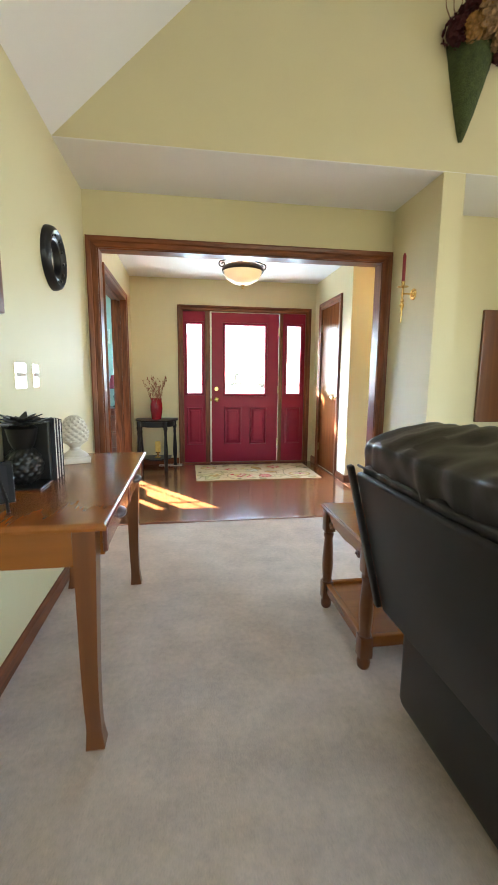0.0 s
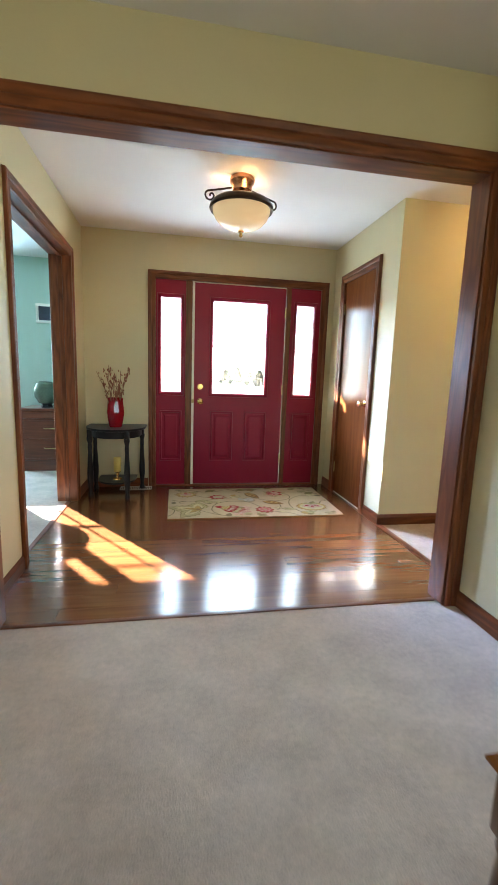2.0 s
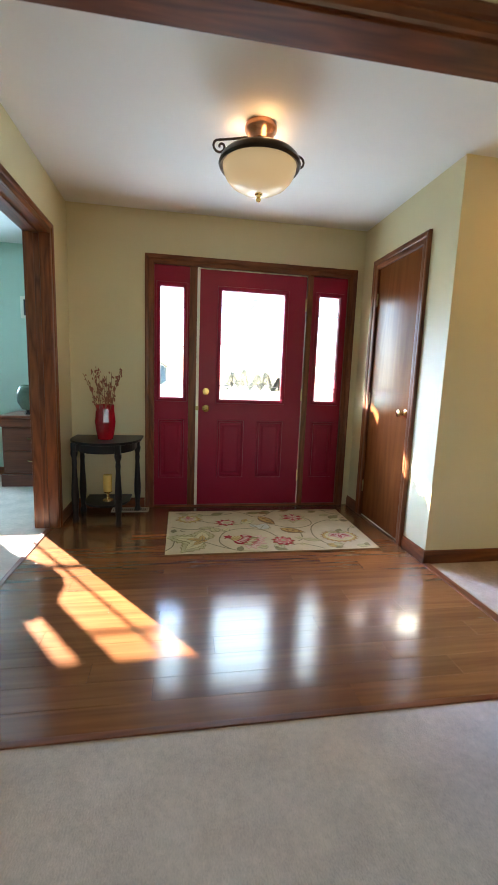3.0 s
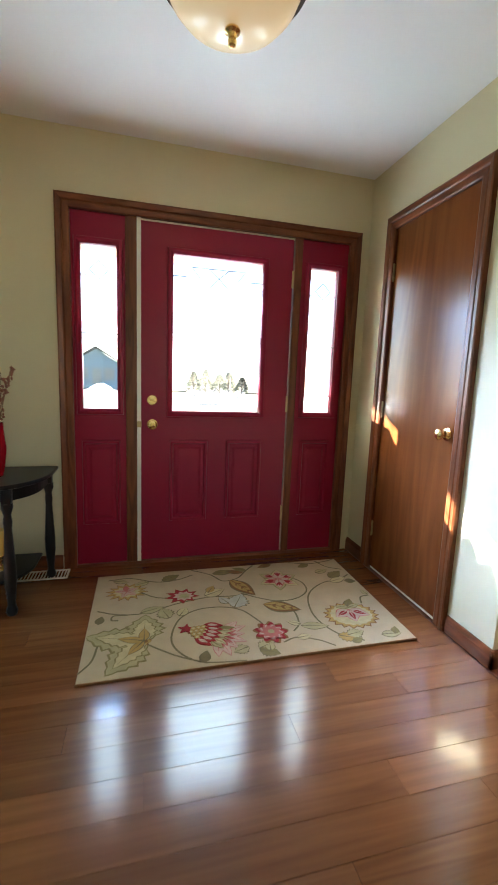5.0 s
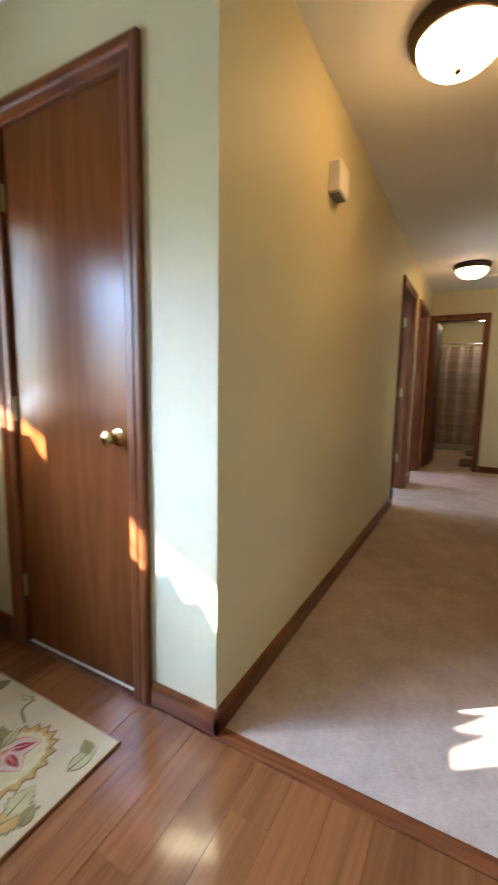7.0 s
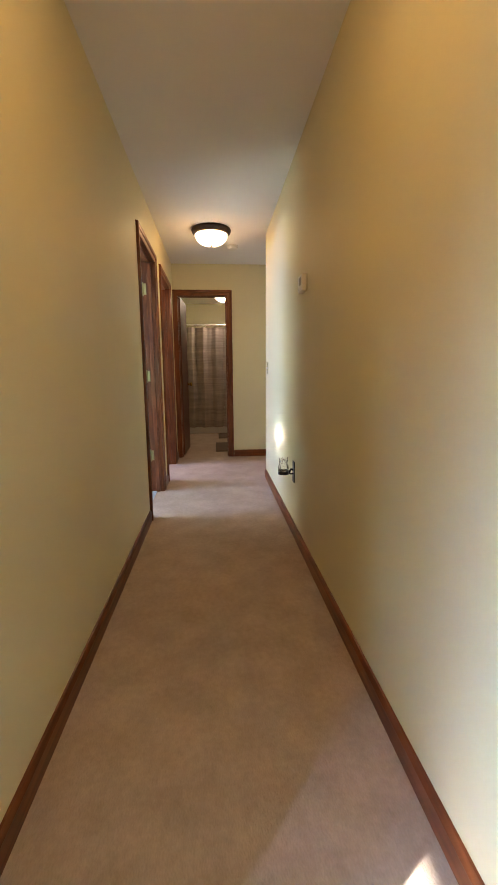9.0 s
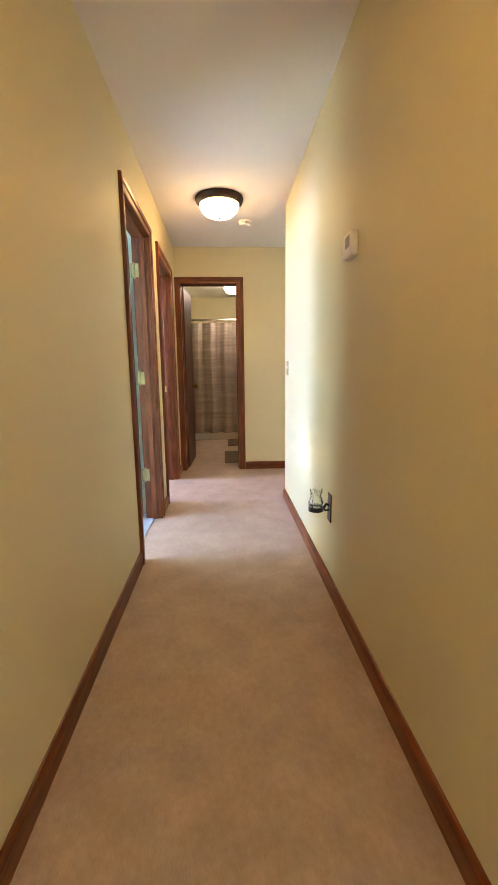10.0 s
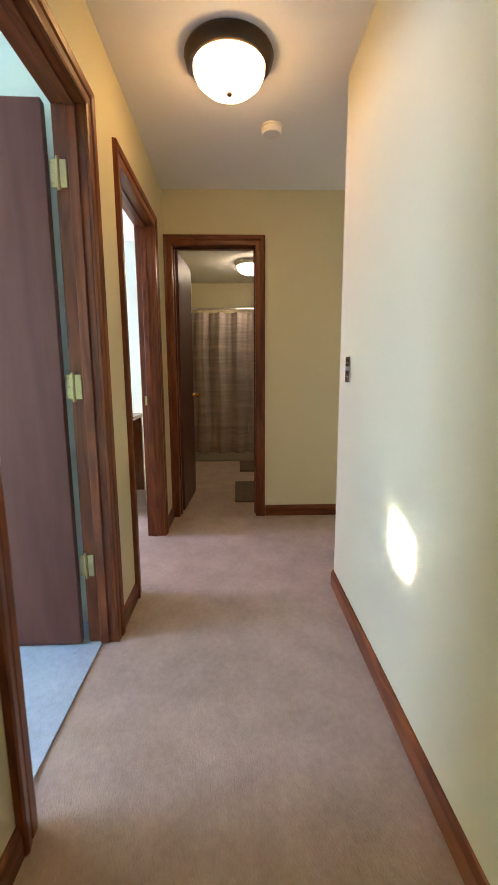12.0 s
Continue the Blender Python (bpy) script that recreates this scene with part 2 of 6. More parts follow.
LAWN = material("dry_lawn", (0.16, 0.15, 0.07), 0.95, vary=0.3, scale=0.6, fine=20, bump=0.5)
SIDING = material("grey_siding", (0.13, 0.18, 0.22), 0.8, vary=0.06)
SHINGLE = material("roof_shingle", (0.08, 0.075, 0.07), 0.9, vary=0.2, fine=20, bump=0.4)
FOYER_BOWL = glowing("lit_alabaster_bowl", (1.0, 0.70, 0.36), 0.018)
BATH_BOWL = glowing("lit_white_bowl", (1.0, 0.80, 0.58), 1.9)
HALL_BOWL = glowing("lit_frosted_bowl", (1.0, 0.57, 0.225), 1.22)

# ---- building blocks ----


def add_box(bm, x0, x1, y0, y1, z0, z1):
    v = [bm.verts.new((x, y, z)) for x in (x0, x1) for y in (y0, y1) for z in (z0, z1)]
    for f in ((0, 1, 3, 2), (4, 6, 7, 5), (0, 4, 5, 1), (2, 3, 7, 6), (0, 2, 6, 4), (1, 5, 7, 3)):
        bm.faces.new([v[i] for i in f])
    return v


def box(x0, x1, y0, y1, z0, z1, bevel=0.0, steps=2):
    bm = bmesh.new()
    add_box(bm, min(x0, x1), max(x0, x1), min(y0, y1), max(y0, y1), min(z0, z1), max(z0, z1))
    if bevel:
        bmesh.ops.bevel(bm, geom=bm.edges[:], offset=bevel, segments=steps, affect="EDGES", profile=0.5)
    return bm


def lathe(profile, seg=28, close=False):
    """Turns (radius, height) pairs about z."""
    bm = bmesh.new()
    rings = []
    for r, z in profile:
        if r < 1e-5:
            rings.append([bm.verts.new((0, 0, z))])
        else:
            rings.append([bm.verts.new((r * math.cos(2 * math.pi * i / seg), r * math.sin(2 * math.pi * i / seg), z)) for i in range(seg)])
    for a, b in zip(rings, rings[1:]):
        for i in range(seg):
            j = (i + 1) % seg
            if len(a) == 1 and len(b) > 1:
                bm.faces.new((a[0], b[j], b[i]))
            elif len(b) == 1 and len(a) > 1:
                bm.faces.new((a[i], a[j], b[0]))
            elif len(a) > 1:
                bm.faces.new((a[i], a[j], b[j], b[i]))
    bmesh.ops.recalc_face_normals(bm, faces=bm.faces[:])
    return bm


def tube(points, radius, seg=10):
    """A round rod along the points; radius: a number, or one for each point."""
    bm = bmesh.new()
    pts = [Vector(p) for p in points]
    rads = [radius] * len(pts) if isinstance(radius, (int, float)) else radius
    rings, up = [], None
    for i, p in enumerate(pts):
        d = (pts[min(i + 1, len(pts) - 1)] - pts[max(i - 1, 0)]).normalized()
        if up is None:
            up = d.orthogonal().normalized()
        up = (up - d * up.dot(d)).normalized()
        side = d.cross(up)
        rings.append([bm.verts.new(p + rads[i] * (math.cos(2 * math.pi * k / seg) * up + math.sin(2 * math.pi * k / seg) * side)) for k in range(seg)])
    for a, b in zip(rings, rings[1:]):
        for k in range(seg):
            bm.faces.new((a[k], a[(k + 1) % seg], b[(k + 1) % seg], b[k]))
    bm.faces.new(rings[0][::-1])
    bm.faces.new(rings[-1])
    bmesh.ops.recalc_face_normals(bm, faces=bm.faces[:])
    return bm


def slab(outline, z0, z1, bevel=0.0):
    """A flat plate with the outline [(x, y), ...] between two heights."""
    bm = bmesh.new()
    low = [bm.verts.new((x, y, z0)) for x, y in outline]
    top = [bm.verts.new((x, y, z1)) for x, y in outline]
    bm.faces.new(low[::-1])
    bm.faces.new(top)
    for i in range(len(low)):
        j = (i + 1) % len(low)
        bm.faces.new((low[i], low[j], top[j], top[i]))
    bmesh.ops.recalc_face_normals(bm, faces=bm.faces[:])
    if bevel:
        edges = [e for e in bm.edges if abs(e.verts[0].co.z - e.verts[1].co.z) < 1e-6]
        bmesh.ops.bevel(bm, geom=edges, offset=bevel, segments=2, affect="EDGES", profile=0.5)
    return bm


def moved(bm, x=0, y=0, z=0, rx=0, ry=0, rz=0, scale=(1, 1, 1)):
    bm.transform(pose(x, y, z, rx, ry, rz) @ Matrix.Diagonal((*scale, 1)))
    return bm


def merged(*bms):
    out = bmesh.new()
    for bm in bms:
        me = bpy.data.meshes.new("piece")
        bm.to_mesh(me)
        out.from_mesh(me)
        bpy.data.meshes.remove(me)
        bm.free()
    return out


def part(name, bm, mat, parent=None, label="", smooth=False, at=None):
    """One mesh object under a thing or a part, in the parent's own space."""
    me = bpy.data.meshes.new(name)
    bm.to_mesh(me)
    bm.free()
    me.materials.append(mat)
    if smooth:
        me.polygons.foreach_set("use_smooth", [True] * len(me.polygons))
        me.set_sharp_from_angle(angle=radians(40))
    ob = new(name, me)
    if parent:
        ob.parent = parent
    if at:
        ob.matrix_basis = at
    if label:
        ob["label"] = label
    return ob


def thing(name, at, label, category, group="", kind=""):
    ob = new(name)
    ob.empty_display_size = 0.1
    ob.matrix_basis = at if isinstance(at, Matrix) else pose(*at)
    return tagged(ob, label, category, group, kind)


def structure(name, bm, mat, label, category):
    return tagged(part(name, bm, mat), label, category, kind="structure")


def wall_mesh(axis, p0, p1, a0, a1, z0, z1, holes=()):
    """A wall of thickness p0..p1 across its axis, from a0 to a1, with openings (a0, a1, z0, z1)."""
    bm = bmesh.new()
    xs = sorted({a0, a1, *[h[0] for h in holes], *[h[1] for h in holes]})
    zs = sorted({z0, z1, *[h[2] for h in holes], *[h[3] for h in holes]})
    for u0, u1 in zip(xs, xs[1:]):
        spans = []
        for w0, w1 in zip(zs, zs[1:]):
            u, w = (u0 + u1) / 2, (w0 + w1) / 2
            if not any(h[0] < u < h[1] and h[2] < w < h[3] for h in holes):
                if spans and abs(spans[-1][1] - w0) < 1e-9:
                    spans[-1][1] = w1
                else:
                    spans.append([w0, w1])
        for w0, w1 in spans:
            if axis == "y":
                add_box(bm, u0, u1, p0, p1, w0, w1)
            else:
                add_box(bm, p0, p1, u0, u1, w0, w1)
    return bm


def on_wall(axis, p, side, a, z, d):
    return (a, p + side * d, z) if axis == "y" else (p + side * d, a, z)


CASING = [(0.0, 0.0), (0.0, 0.010), (0.008, 0.013), (0.030, 0.014), (0.036, 0.011), (0.042, 0.017), (0.062, 0.021), (0.070, 0.018), (0.072, 0.0)]


def casing(parent, axis, p, side, a0, a1, ztop, wide=1.0, deep=1.0):
    """Mitred casing boards round an opening: two uprights and a head."""
    ring = lambda a, sa, z, sz: [on_wall(axis, p, side, a + sa * w * wide, z + sz * w * wide, d * deep) for w, d in CASING]
    corners = [ring(a0, -1, 0.001, 0), ring(a0, -1, ztop, 1), ring(a1, 1, ztop, 1), ring(a1, 1, 0.001, 0)]
    for i, mat in ((0, TRIM_Z), (1, TRIM_X if axis == "y" else TRIM_Y), (2, TRIM_Z)):
        bm = bmesh.new()
        r0, r1 = [bm.verts.new(c) for c in corners[i]], [bm.verts.new(c) for c in corners[i + 1]]
        for k in range(len(r0) - 1):
            bm.faces.new((r0[k], r0[k + 1], r1[k + 1], r1[k]))
        bm.faces.new(r0)
        bm.faces.new(r1)
        bmesh.ops.recalc_face_normals(bm, faces=bm.faces[:])
        part("casing", bm, mat, parent)


def jambs(parent, axis, p0, p1, a0, a1, ztop, thick=0.018, stop=None):
    """Linings of an opening, inside a0..a1, and a stop moulding at depth stop."""
    def put(u0, u1, q0, q1, z0, z1, mat):
        bm = box(u0, u1, q0, q1, z0, z1, 0.002, 1) if axis == "y" else box(q0, q1, u0, u1, z0, z1, 0.002, 1)
        part("jamb", bm, mat, parent)
    put(a0, a0 + thick, p0, p1, 0.001, ztop, TRIM_Z)
    put(a1 - thick, a1, p0, p1, 0.001, ztop, TRIM_Z)
    put(a0 + thick, a1 - thick, p0, p1, ztop - thick, ztop, TRIM_X if axis == "y" else TRIM_Y)
    if stop is not None:
        put(a0 + thick, a0 + thick + 0.01, stop, stop + 0.035, 0.001, ztop - thick, TRIM_Z)
        put(a1 - thick - 0.01, a1 - thick, stop, stop + 0.035, 0.001, ztop - thick, TRIM_Z)
        put(a0 + thick, a1 - thick, stop, stop + 0.035, ztop - thick - 0.01, ztop - thick, TRIM_X if axis == "y" else TRIM_Y)


def baseboard(axis, p, side, a0, a1):
    prof = [(0.0, 0.001), (0.013, 0.001), (0.013, 0.062), (0.009, 0.074), (0.006, 0.084), (0.0, 0.086)]
    bm = bmesh.new()
    r0 = [bm.verts.new(on_wall(axis, p, side, a0, z, d)) for d, z in prof]
    r1 = [bm.verts.new(on_wall(axis, p, side, a1, z, d)) for d, z in prof]
    for k in range(len(prof)):
        j = (k + 1) % len(prof)
        bm.faces.new((r0[k], r0[j], r1[j], r1[k]))
    bm.faces.new(r0)
    bm.faces.new(r1)
    bmesh.ops.recalc_face_normals(bm, faces=bm.faces[:])
    return structure("baseboard", bm, TRIM_X if axis == "y" else TRIM_Y, "stained oak baseboard along the foot of the wall", "baseboard")


def knob(parent, at, mat=BRASS, label="round brass door knob"):
    prof = [(0.0, 0.0), (0.030, 0.0), (0.030, 0.006), (0.016, 0.010), (0.011, 0.016), (0.011, 0.030), (0.020, 0.036), (0.027, 0.046), (0.026, 0.056), (0.016, 0.064), (0.0, 0.066)]
    return part("knob", lathe(prof, 20), mat, parent, label, True, at)


def hinge(parent, x, y, z, face="x"):
    """A brass hinge: two leaves and a barrel."""
    leaf = box(-0.002, 0.002, -0.030, 0.026, -0.046, 0.046, 0.0015, 1) if face == "x" else box(-0.038, 0.038, -0.002, 0.002, -0.05, 0.05, 0.0015, 1)
    bm = merged(leaf, lathe([(0, -0.055), (0.007, -0.055), (0.007, 0.055), (0, 0.055)], 10),
                *[moved(lathe([(0, 0), (0.004, 0), (0, 0.002)], 8), -0.0025 if face == "x" else 0, 0.018, dz, 0, -90, 0) for dz in (-0.032, 0.0, 0.032)])
    return part("hinge", moved(bm, x, y, z), OLD_BRASS, parent, "dull brass hinge")

# ---- large structure ----
KH = "khaki painted plaster wall"
structure("wall_left", wall_mesh("x", -2.52, -2.40, -8.5, 2.62, 0, 2.40, [(-0.451, 0.818, 0, 2.038)]), PAINT, KH + " with a doorway to the study", "wall")
structure("wall_front", wall_mesh("y", 1.27, 1.42, -2.40, 0.13, 0, 2.40, [(-1.80, -0.068, 0, 2.05)]), PAINT, KH + " round the red front door", "wall")
structure("wall_closet", wall_mesh("x", 0.015, 0.13, 0.018, 1.27, 0, 2.40, [(0.334, 0.998, 0, 2.038)]), PAINT, KH + " beside the closet door", "wall")
structure("wall_hall_north", wall_mesh("y", 0.018, 0.13, 0.13, 5.44, 0, 2.40, [(3.027, 3.778, 0, 2.038), (4.152, 4.938, 0, 2.038)]), PAINT, KH + " with two bedroom doorways", "wall")
structure("wall_opening", wall_mesh("y", -1.125, -1.006, -2.40, 0.0, 0, 2.40, [(-2.322, -0.200, 0, 2.040)]), PAINT, KH + " with the wide cased opening", "wall")
structure("wall_hall_south", wall_mesh("y", -1.15, -0.998, 0.0, 4.19, 0, 2.40), PAINT, KH + " along the hall", "wall")
structure("wall_hall_end", wall_mesh("x", 5.32, 5.44, -2.4, 0.018, 0, 2.40, [(-0.656, -0.022, 0, 2.038)]), PAINT, KH + " with the bathroom doorway", "wall")
structure("wall_corridor", wall_mesh("x", 4.07, 4.19, -2.4, -1.15, 0, 2.40), PAINT, KH + " of the side passage", "wall")
structure("wall_corridor_end", wall_mesh("y", -2.52, -2.40, 4.07, 5.44, 0, 2.40), PAINT, KH + " closing the side passage", "wall")
structure("wall_pier", box(-0.14, 0.007, -1.74, -1.126, 0, 2.396), PAINT, KH + " pier with a brass candle sconce", "wall")
# unseen wall, set close in to keep window light out of the niche
structure("wall_niche_shade", wall_mesh("x", 1.36, 1.48, -1.74, -1.15, 0, 2.396), PAINT, KH + " out of view, placed to shade the niche", "wall")
structure("wall_east", wall_mesh("x", 4.2, 4.32, -8.5, -1.74, 0, 2.40, [(-4.5, -1.9, 0.55, 2.30)]), PAINT, KH + " with a wide living room window", "wall")
structure("wall_east_front", wall_mesh("y", -1.74, -1.60, 1.48, 4.20, 0, 2.40), PAINT, KH + " beside the niche", "wall")
structure("wall_back", wall_mesh("y", -8.5, -8.38, -2.40, 4.2, 0, 2.40, [(-1.0, 2.2, 0.5, 2.36)]), PAINT, KH + " with a wide added rear window", "wall")


def gable(y0, y1):
    bm = bmesh.new()
    outline = [(-2.52, 2.40), (4.32, 2.40), (4.32, 2.42), (0.9, 5.60), (-2.52, 2.42)]
    a, b = [[bm.verts.new((x, y, z)) for x, z in outline] for y in (y0, y1)]
    bm.faces.new(a)
    bm.faces.new(b[::-1])
    for i in range(5):
        bm.faces.new((a[i], a[(i + 1) % 5], b[(i + 1) % 5], b[i]))
    bmesh.ops.recalc_face_normals(bm, faces=bm.faces[:])
    return bm


structure("wall_gable", gable(-1.74, -1.60), PAINT, KH + " rising into the vaulted gable", "wall")
structure("wall_gable_back", gable(-8.5, -8.38), PAINT, KH + " of the rear gable", "wall")


def vault(x0, z0, x1, z1):
    bm = bmesh.new()
    a, b = [[bm.verts.new((x, y, z)) for x, z in ((x0, z0), (x1, z1), (x1, z1 + 0.1), (x0, z0 + 0.1))] for y in (-8.5, -1.60)]
    bm.faces.new(a)
    bm.faces.new(b[::-1])
    for i in range(4):
        bm.faces.new((a[i], a[(i + 1) % 4], b[(i + 1) % 4], b[i]))
    bmesh.ops.recalc_face_normals(bm, faces=bm.faces[:])
    return bm


structure("ceiling_vault_west", vault(-2.52, 2.285, 0.9, 5.58), WHITE, "white vaulted living room ceiling slope", "ceiling")
structure("ceiling_vault_east", vault(4.32, 2.285, 0.9, 5.58), WHITE, "white vaulted living room ceiling slope", "ceiling")
structure("ceiling_soffit", box(-2.40, 4.07, -1.739, -1.101, 2.396, 2.45), WHITE, "white flat ceiling of the alcove", "ceiling")
structure("ceiling", box(-6.2, 8.5, -1.10, 3.7, 2.393, 2.50), WHITE, "white flat ceiling of foyer and hall", "ceiling")
structure("ceiling_bath", box(4.07, 8.5, -2.6, -1.101, 2.393, 2.50), WHITE, "white flat ceiling of passage and bath", "ceiling")

structure("floor", box(-2.52, 4.32, -8.5, -1.066, -0.1, 0.0), CARPET, "beige cut pile carpet in the living room", "carpet floor")
structure("floor_passage", box(4.321, 8.4, -2.6, -1.067, -0.1, 0.0), HALL_CARPET, "beige cut pile carpet in the passage, tinted as lamplit", "carpet floor")
structure("floor_hall", box(0.045, 8.4, -1.066, 3.6, -0.1, 0.0), HALL_CARPET, "beige cut pile carpet in the hall, tinted as lamplit", "carpet floor")
structure("floor_bedroom", box(1.32, 3.90, 0.075, 3.5, 0.0005, 0.006), BLUE_CARPET, "blue-grey carpet in the bedroom", "carpet floor")
structure("floor_study", box(-6.2, -2.46, -3.0, 2.62, -0.1, -0.001), CARPET, "beige cut pile carpet in the study", "carpet floor")
structure("floor_foyer", box(-2.459, 0.044, -1.065, 1.42, -0.1, -0.0095), TRIM_X, "laminate wood floor of the foyer", "wood floor")
structure("threshold", box(-0.004, 0.046, -0.997, 0.017, -0.02, 0.006, 0.003), TRIM_Y, "oak threshold strip between wood floor and carpet", "threshold")
structure("threshold", box(-2.304, -0.218, -1.078, -1.052, -0.02, 0.005, 0.002), TRIM_X, "dark oak threshold strip at the carpet edge", "threshold")
structure("threshold", box(-2.475, -2.445, -0.43, 0.80, -0.02, 0.005, 0.002), TRIM_Y, "oak threshold strip at the study carpet", "threshold")

# rooms seen through the doorways
structure("wall_study_east", wall_mesh("x", -2.545, -2.52, -3.0, 2.5, 0, 2.40, [(-0.451, 0.818, 0, 2.038)]), MINT, "mint green painted study wall", "wall")
structure("wall_study_front", wall_mesh("y", 2.5, 2.62, -6.2, -2.52, 0, 2.40, [(-4.45, -3.77, 0.93, 1.75)]), MINT, "mint green painted study wall with a window", "wall")
structure("wall_study_west", wall_mesh("x", -6.2, -6.08, -3.0, 2.5, 0, 2.40), MINT, "mint green painted study wall", "wall")
structure("wall_study_back", wall_mesh("y", -3.12, -3.0, -6.2, -2.52, 0, 2.40), MINT, "mint green painted study wall", "wall")
structure("ceiling_study", box(-6.2, -2.52, -3.12, -1.101, 2.393, 2.5), WHITE, "white flat ceiling of the study", "ceiling")
structure("wall_bedroom_front", wall_mesh("y", 3.5, 3.62, 1.2, 6.6, 0, 2.40, [(2.25, 3.55, 0.95, 2.05), (4.25, 5.25, 0.95, 2.05)]), PALE, "pale painted bedroom wall with two windows", "wall")
structure("wall_bedroom_west", wall_mesh("x", 1.2, 1.32, 0.13, 3.5, 0, 2.40), PALE, "pale painted bedroom wall", "wall")
structure("wall_bedroom_split", wall_mesh("x", 3.90, 4.02, 0.13, 3.5, 0, 2.40), PALE, "pale painted wall between the bedrooms", "wall")
structure("wall_bedroom_east", wall_mesh("x", 6.48, 6.6, 0.25, 3.5, 0, 2.40), PALE, "pale painted bedroom wall", "wall")
structure("wall_bath_north", wall_mesh("y", 0.13, 0.25, 5.44, 8.5, 0, 2.40), PAINT, KH + " of the bathroom", "wall")
structure("wall_bath_end", wall_mesh("x", 8.3, 8.42, -2.4, 0.13, 0, 2.40), PAINT, KH + " of the bathroom", "wall")
structure("wall_bath_south", wall_mesh("y", -2.52, -2.40, 5.44, 8.42, 0, 2.40), PAINT, KH + " of the bathroom", "wall")

for args in (("x", -2.40, 1, -8.38, -1.146), ("y", -1.15, -1, 0.02, 1.36), ("x", -0.14, -1, -1.74, -1.146), ("y", -1.74, -1, -0.14, 0.007),
             ("x", -2.40, 1, -0.985, -0.507), ("x", -2.40, 1, 0.874, 1.27), ("y", 1.27, -1, -2.387, -1.825), ("x", 0.015, -1, 1.072, 1.27), ("x", 0.015, -1, 0.005, 0.278),
             ("y", 0.018, -1, 0.002, 2.972), ("y", 0.018, -1, 3.834, 4.096), ("y", 0.018, -1, 4.994, 5.32),
             ("y", -0.998, 1, -0.013, 4.203), ("x", 5.32, -1, -2.4, -0.712), ("x", 4.19, 1, -2.4, -1.0),
             ("y", 2.5, -1, -6.08, -2.55), ("y", 0.13, -1, 5.44, 8.3)):
    baseboard(*args)

# ---- doors and openings ----


def raised_panel(parent, x0, x1, z0, z1, y, mat):
    """A moulded frame and a raised field on the room side of a door skin at y."""
    bm = bmesh.new()
    loops = []
    for inset, out in ((0.0, 0.0), (0.005, 0.013), (0.016, 0.013), (0.024, -0.0), (0.040, -0.0), (0.055, 0.009)):
        loops.append([bm.verts.new((x, y - out, z)) for x, z in ((x0 + inset, z0 + inset), (x1 - inset, z0 + inset), (x1 - inset, z1 - inset), (x0 + inset, z1 - inset))])
    for a, b in zip(loops, loops[1:]):
        for i in range(4):
            bm.faces.new((a[i], a[(i + 1) % 4], b[(i + 1) % 4], b[i]))
    bm.faces.new(loops[-1])
    bmesh.ops.recalc_face_normals(bm, faces=bm.faces[:])
    return part("raised_panel", bm, mat, parent)


def glazing_bead(parent, x0, x1, z0, z1, y, mat):
    bm = bmesh.new()
    loops = []
    for grow, out in ((0.034, 0.0), (0.030, 0.012), (0.016, 0.014), (0.006, 0.008), (0.0, 0.004), (0.0, -0.02)):
        loops.append([bm.verts.new((x, y - out, z)) for x, z in ((x0 - grow, z0 - grow), (x1 + grow, z0 - grow), (x1 + grow, z1 + grow), (x0 - grow, z1 + grow))])
    for a, b in zip(loops, loops[1:]):
        for i in range(4):
            bm.faces.new((a[i], a[(i + 1) % 4], b[(i + 1) % 4], b[i]))
    bmesh.ops.recalc_face_normals(bm, faces=bm.faces[:])
    return part("glazing_bead", bm, mat, parent)


def pane(parent, x0, x1, z0, z1, y, cames):
    ob = part("pane", box(x0, x1, y, y + 0.004, z0, z1), GLASS, parent, "clear leaded glass pane")
    ob.visible_shadow = False
    for (u0, w0), (u1, w1) in cames:
        part("came", tube([(u0, y - 0.003, w0), (u1, y - 0.003, w1)], 0.003, 6), PEWTER, ob)
    return ob


def obscure_band(parent, x0, x1, z0, top):
    """Frosted bevelled glass along the foot of a pane, with a zigzag upper edge."""
    part("bevel_band", moved(slab([(x0, z0), (x1, z0), *top], -0.003, 0.003), 0, 1.312, 0, 90), FROSTED, parent, "frosted bevelled glass band")


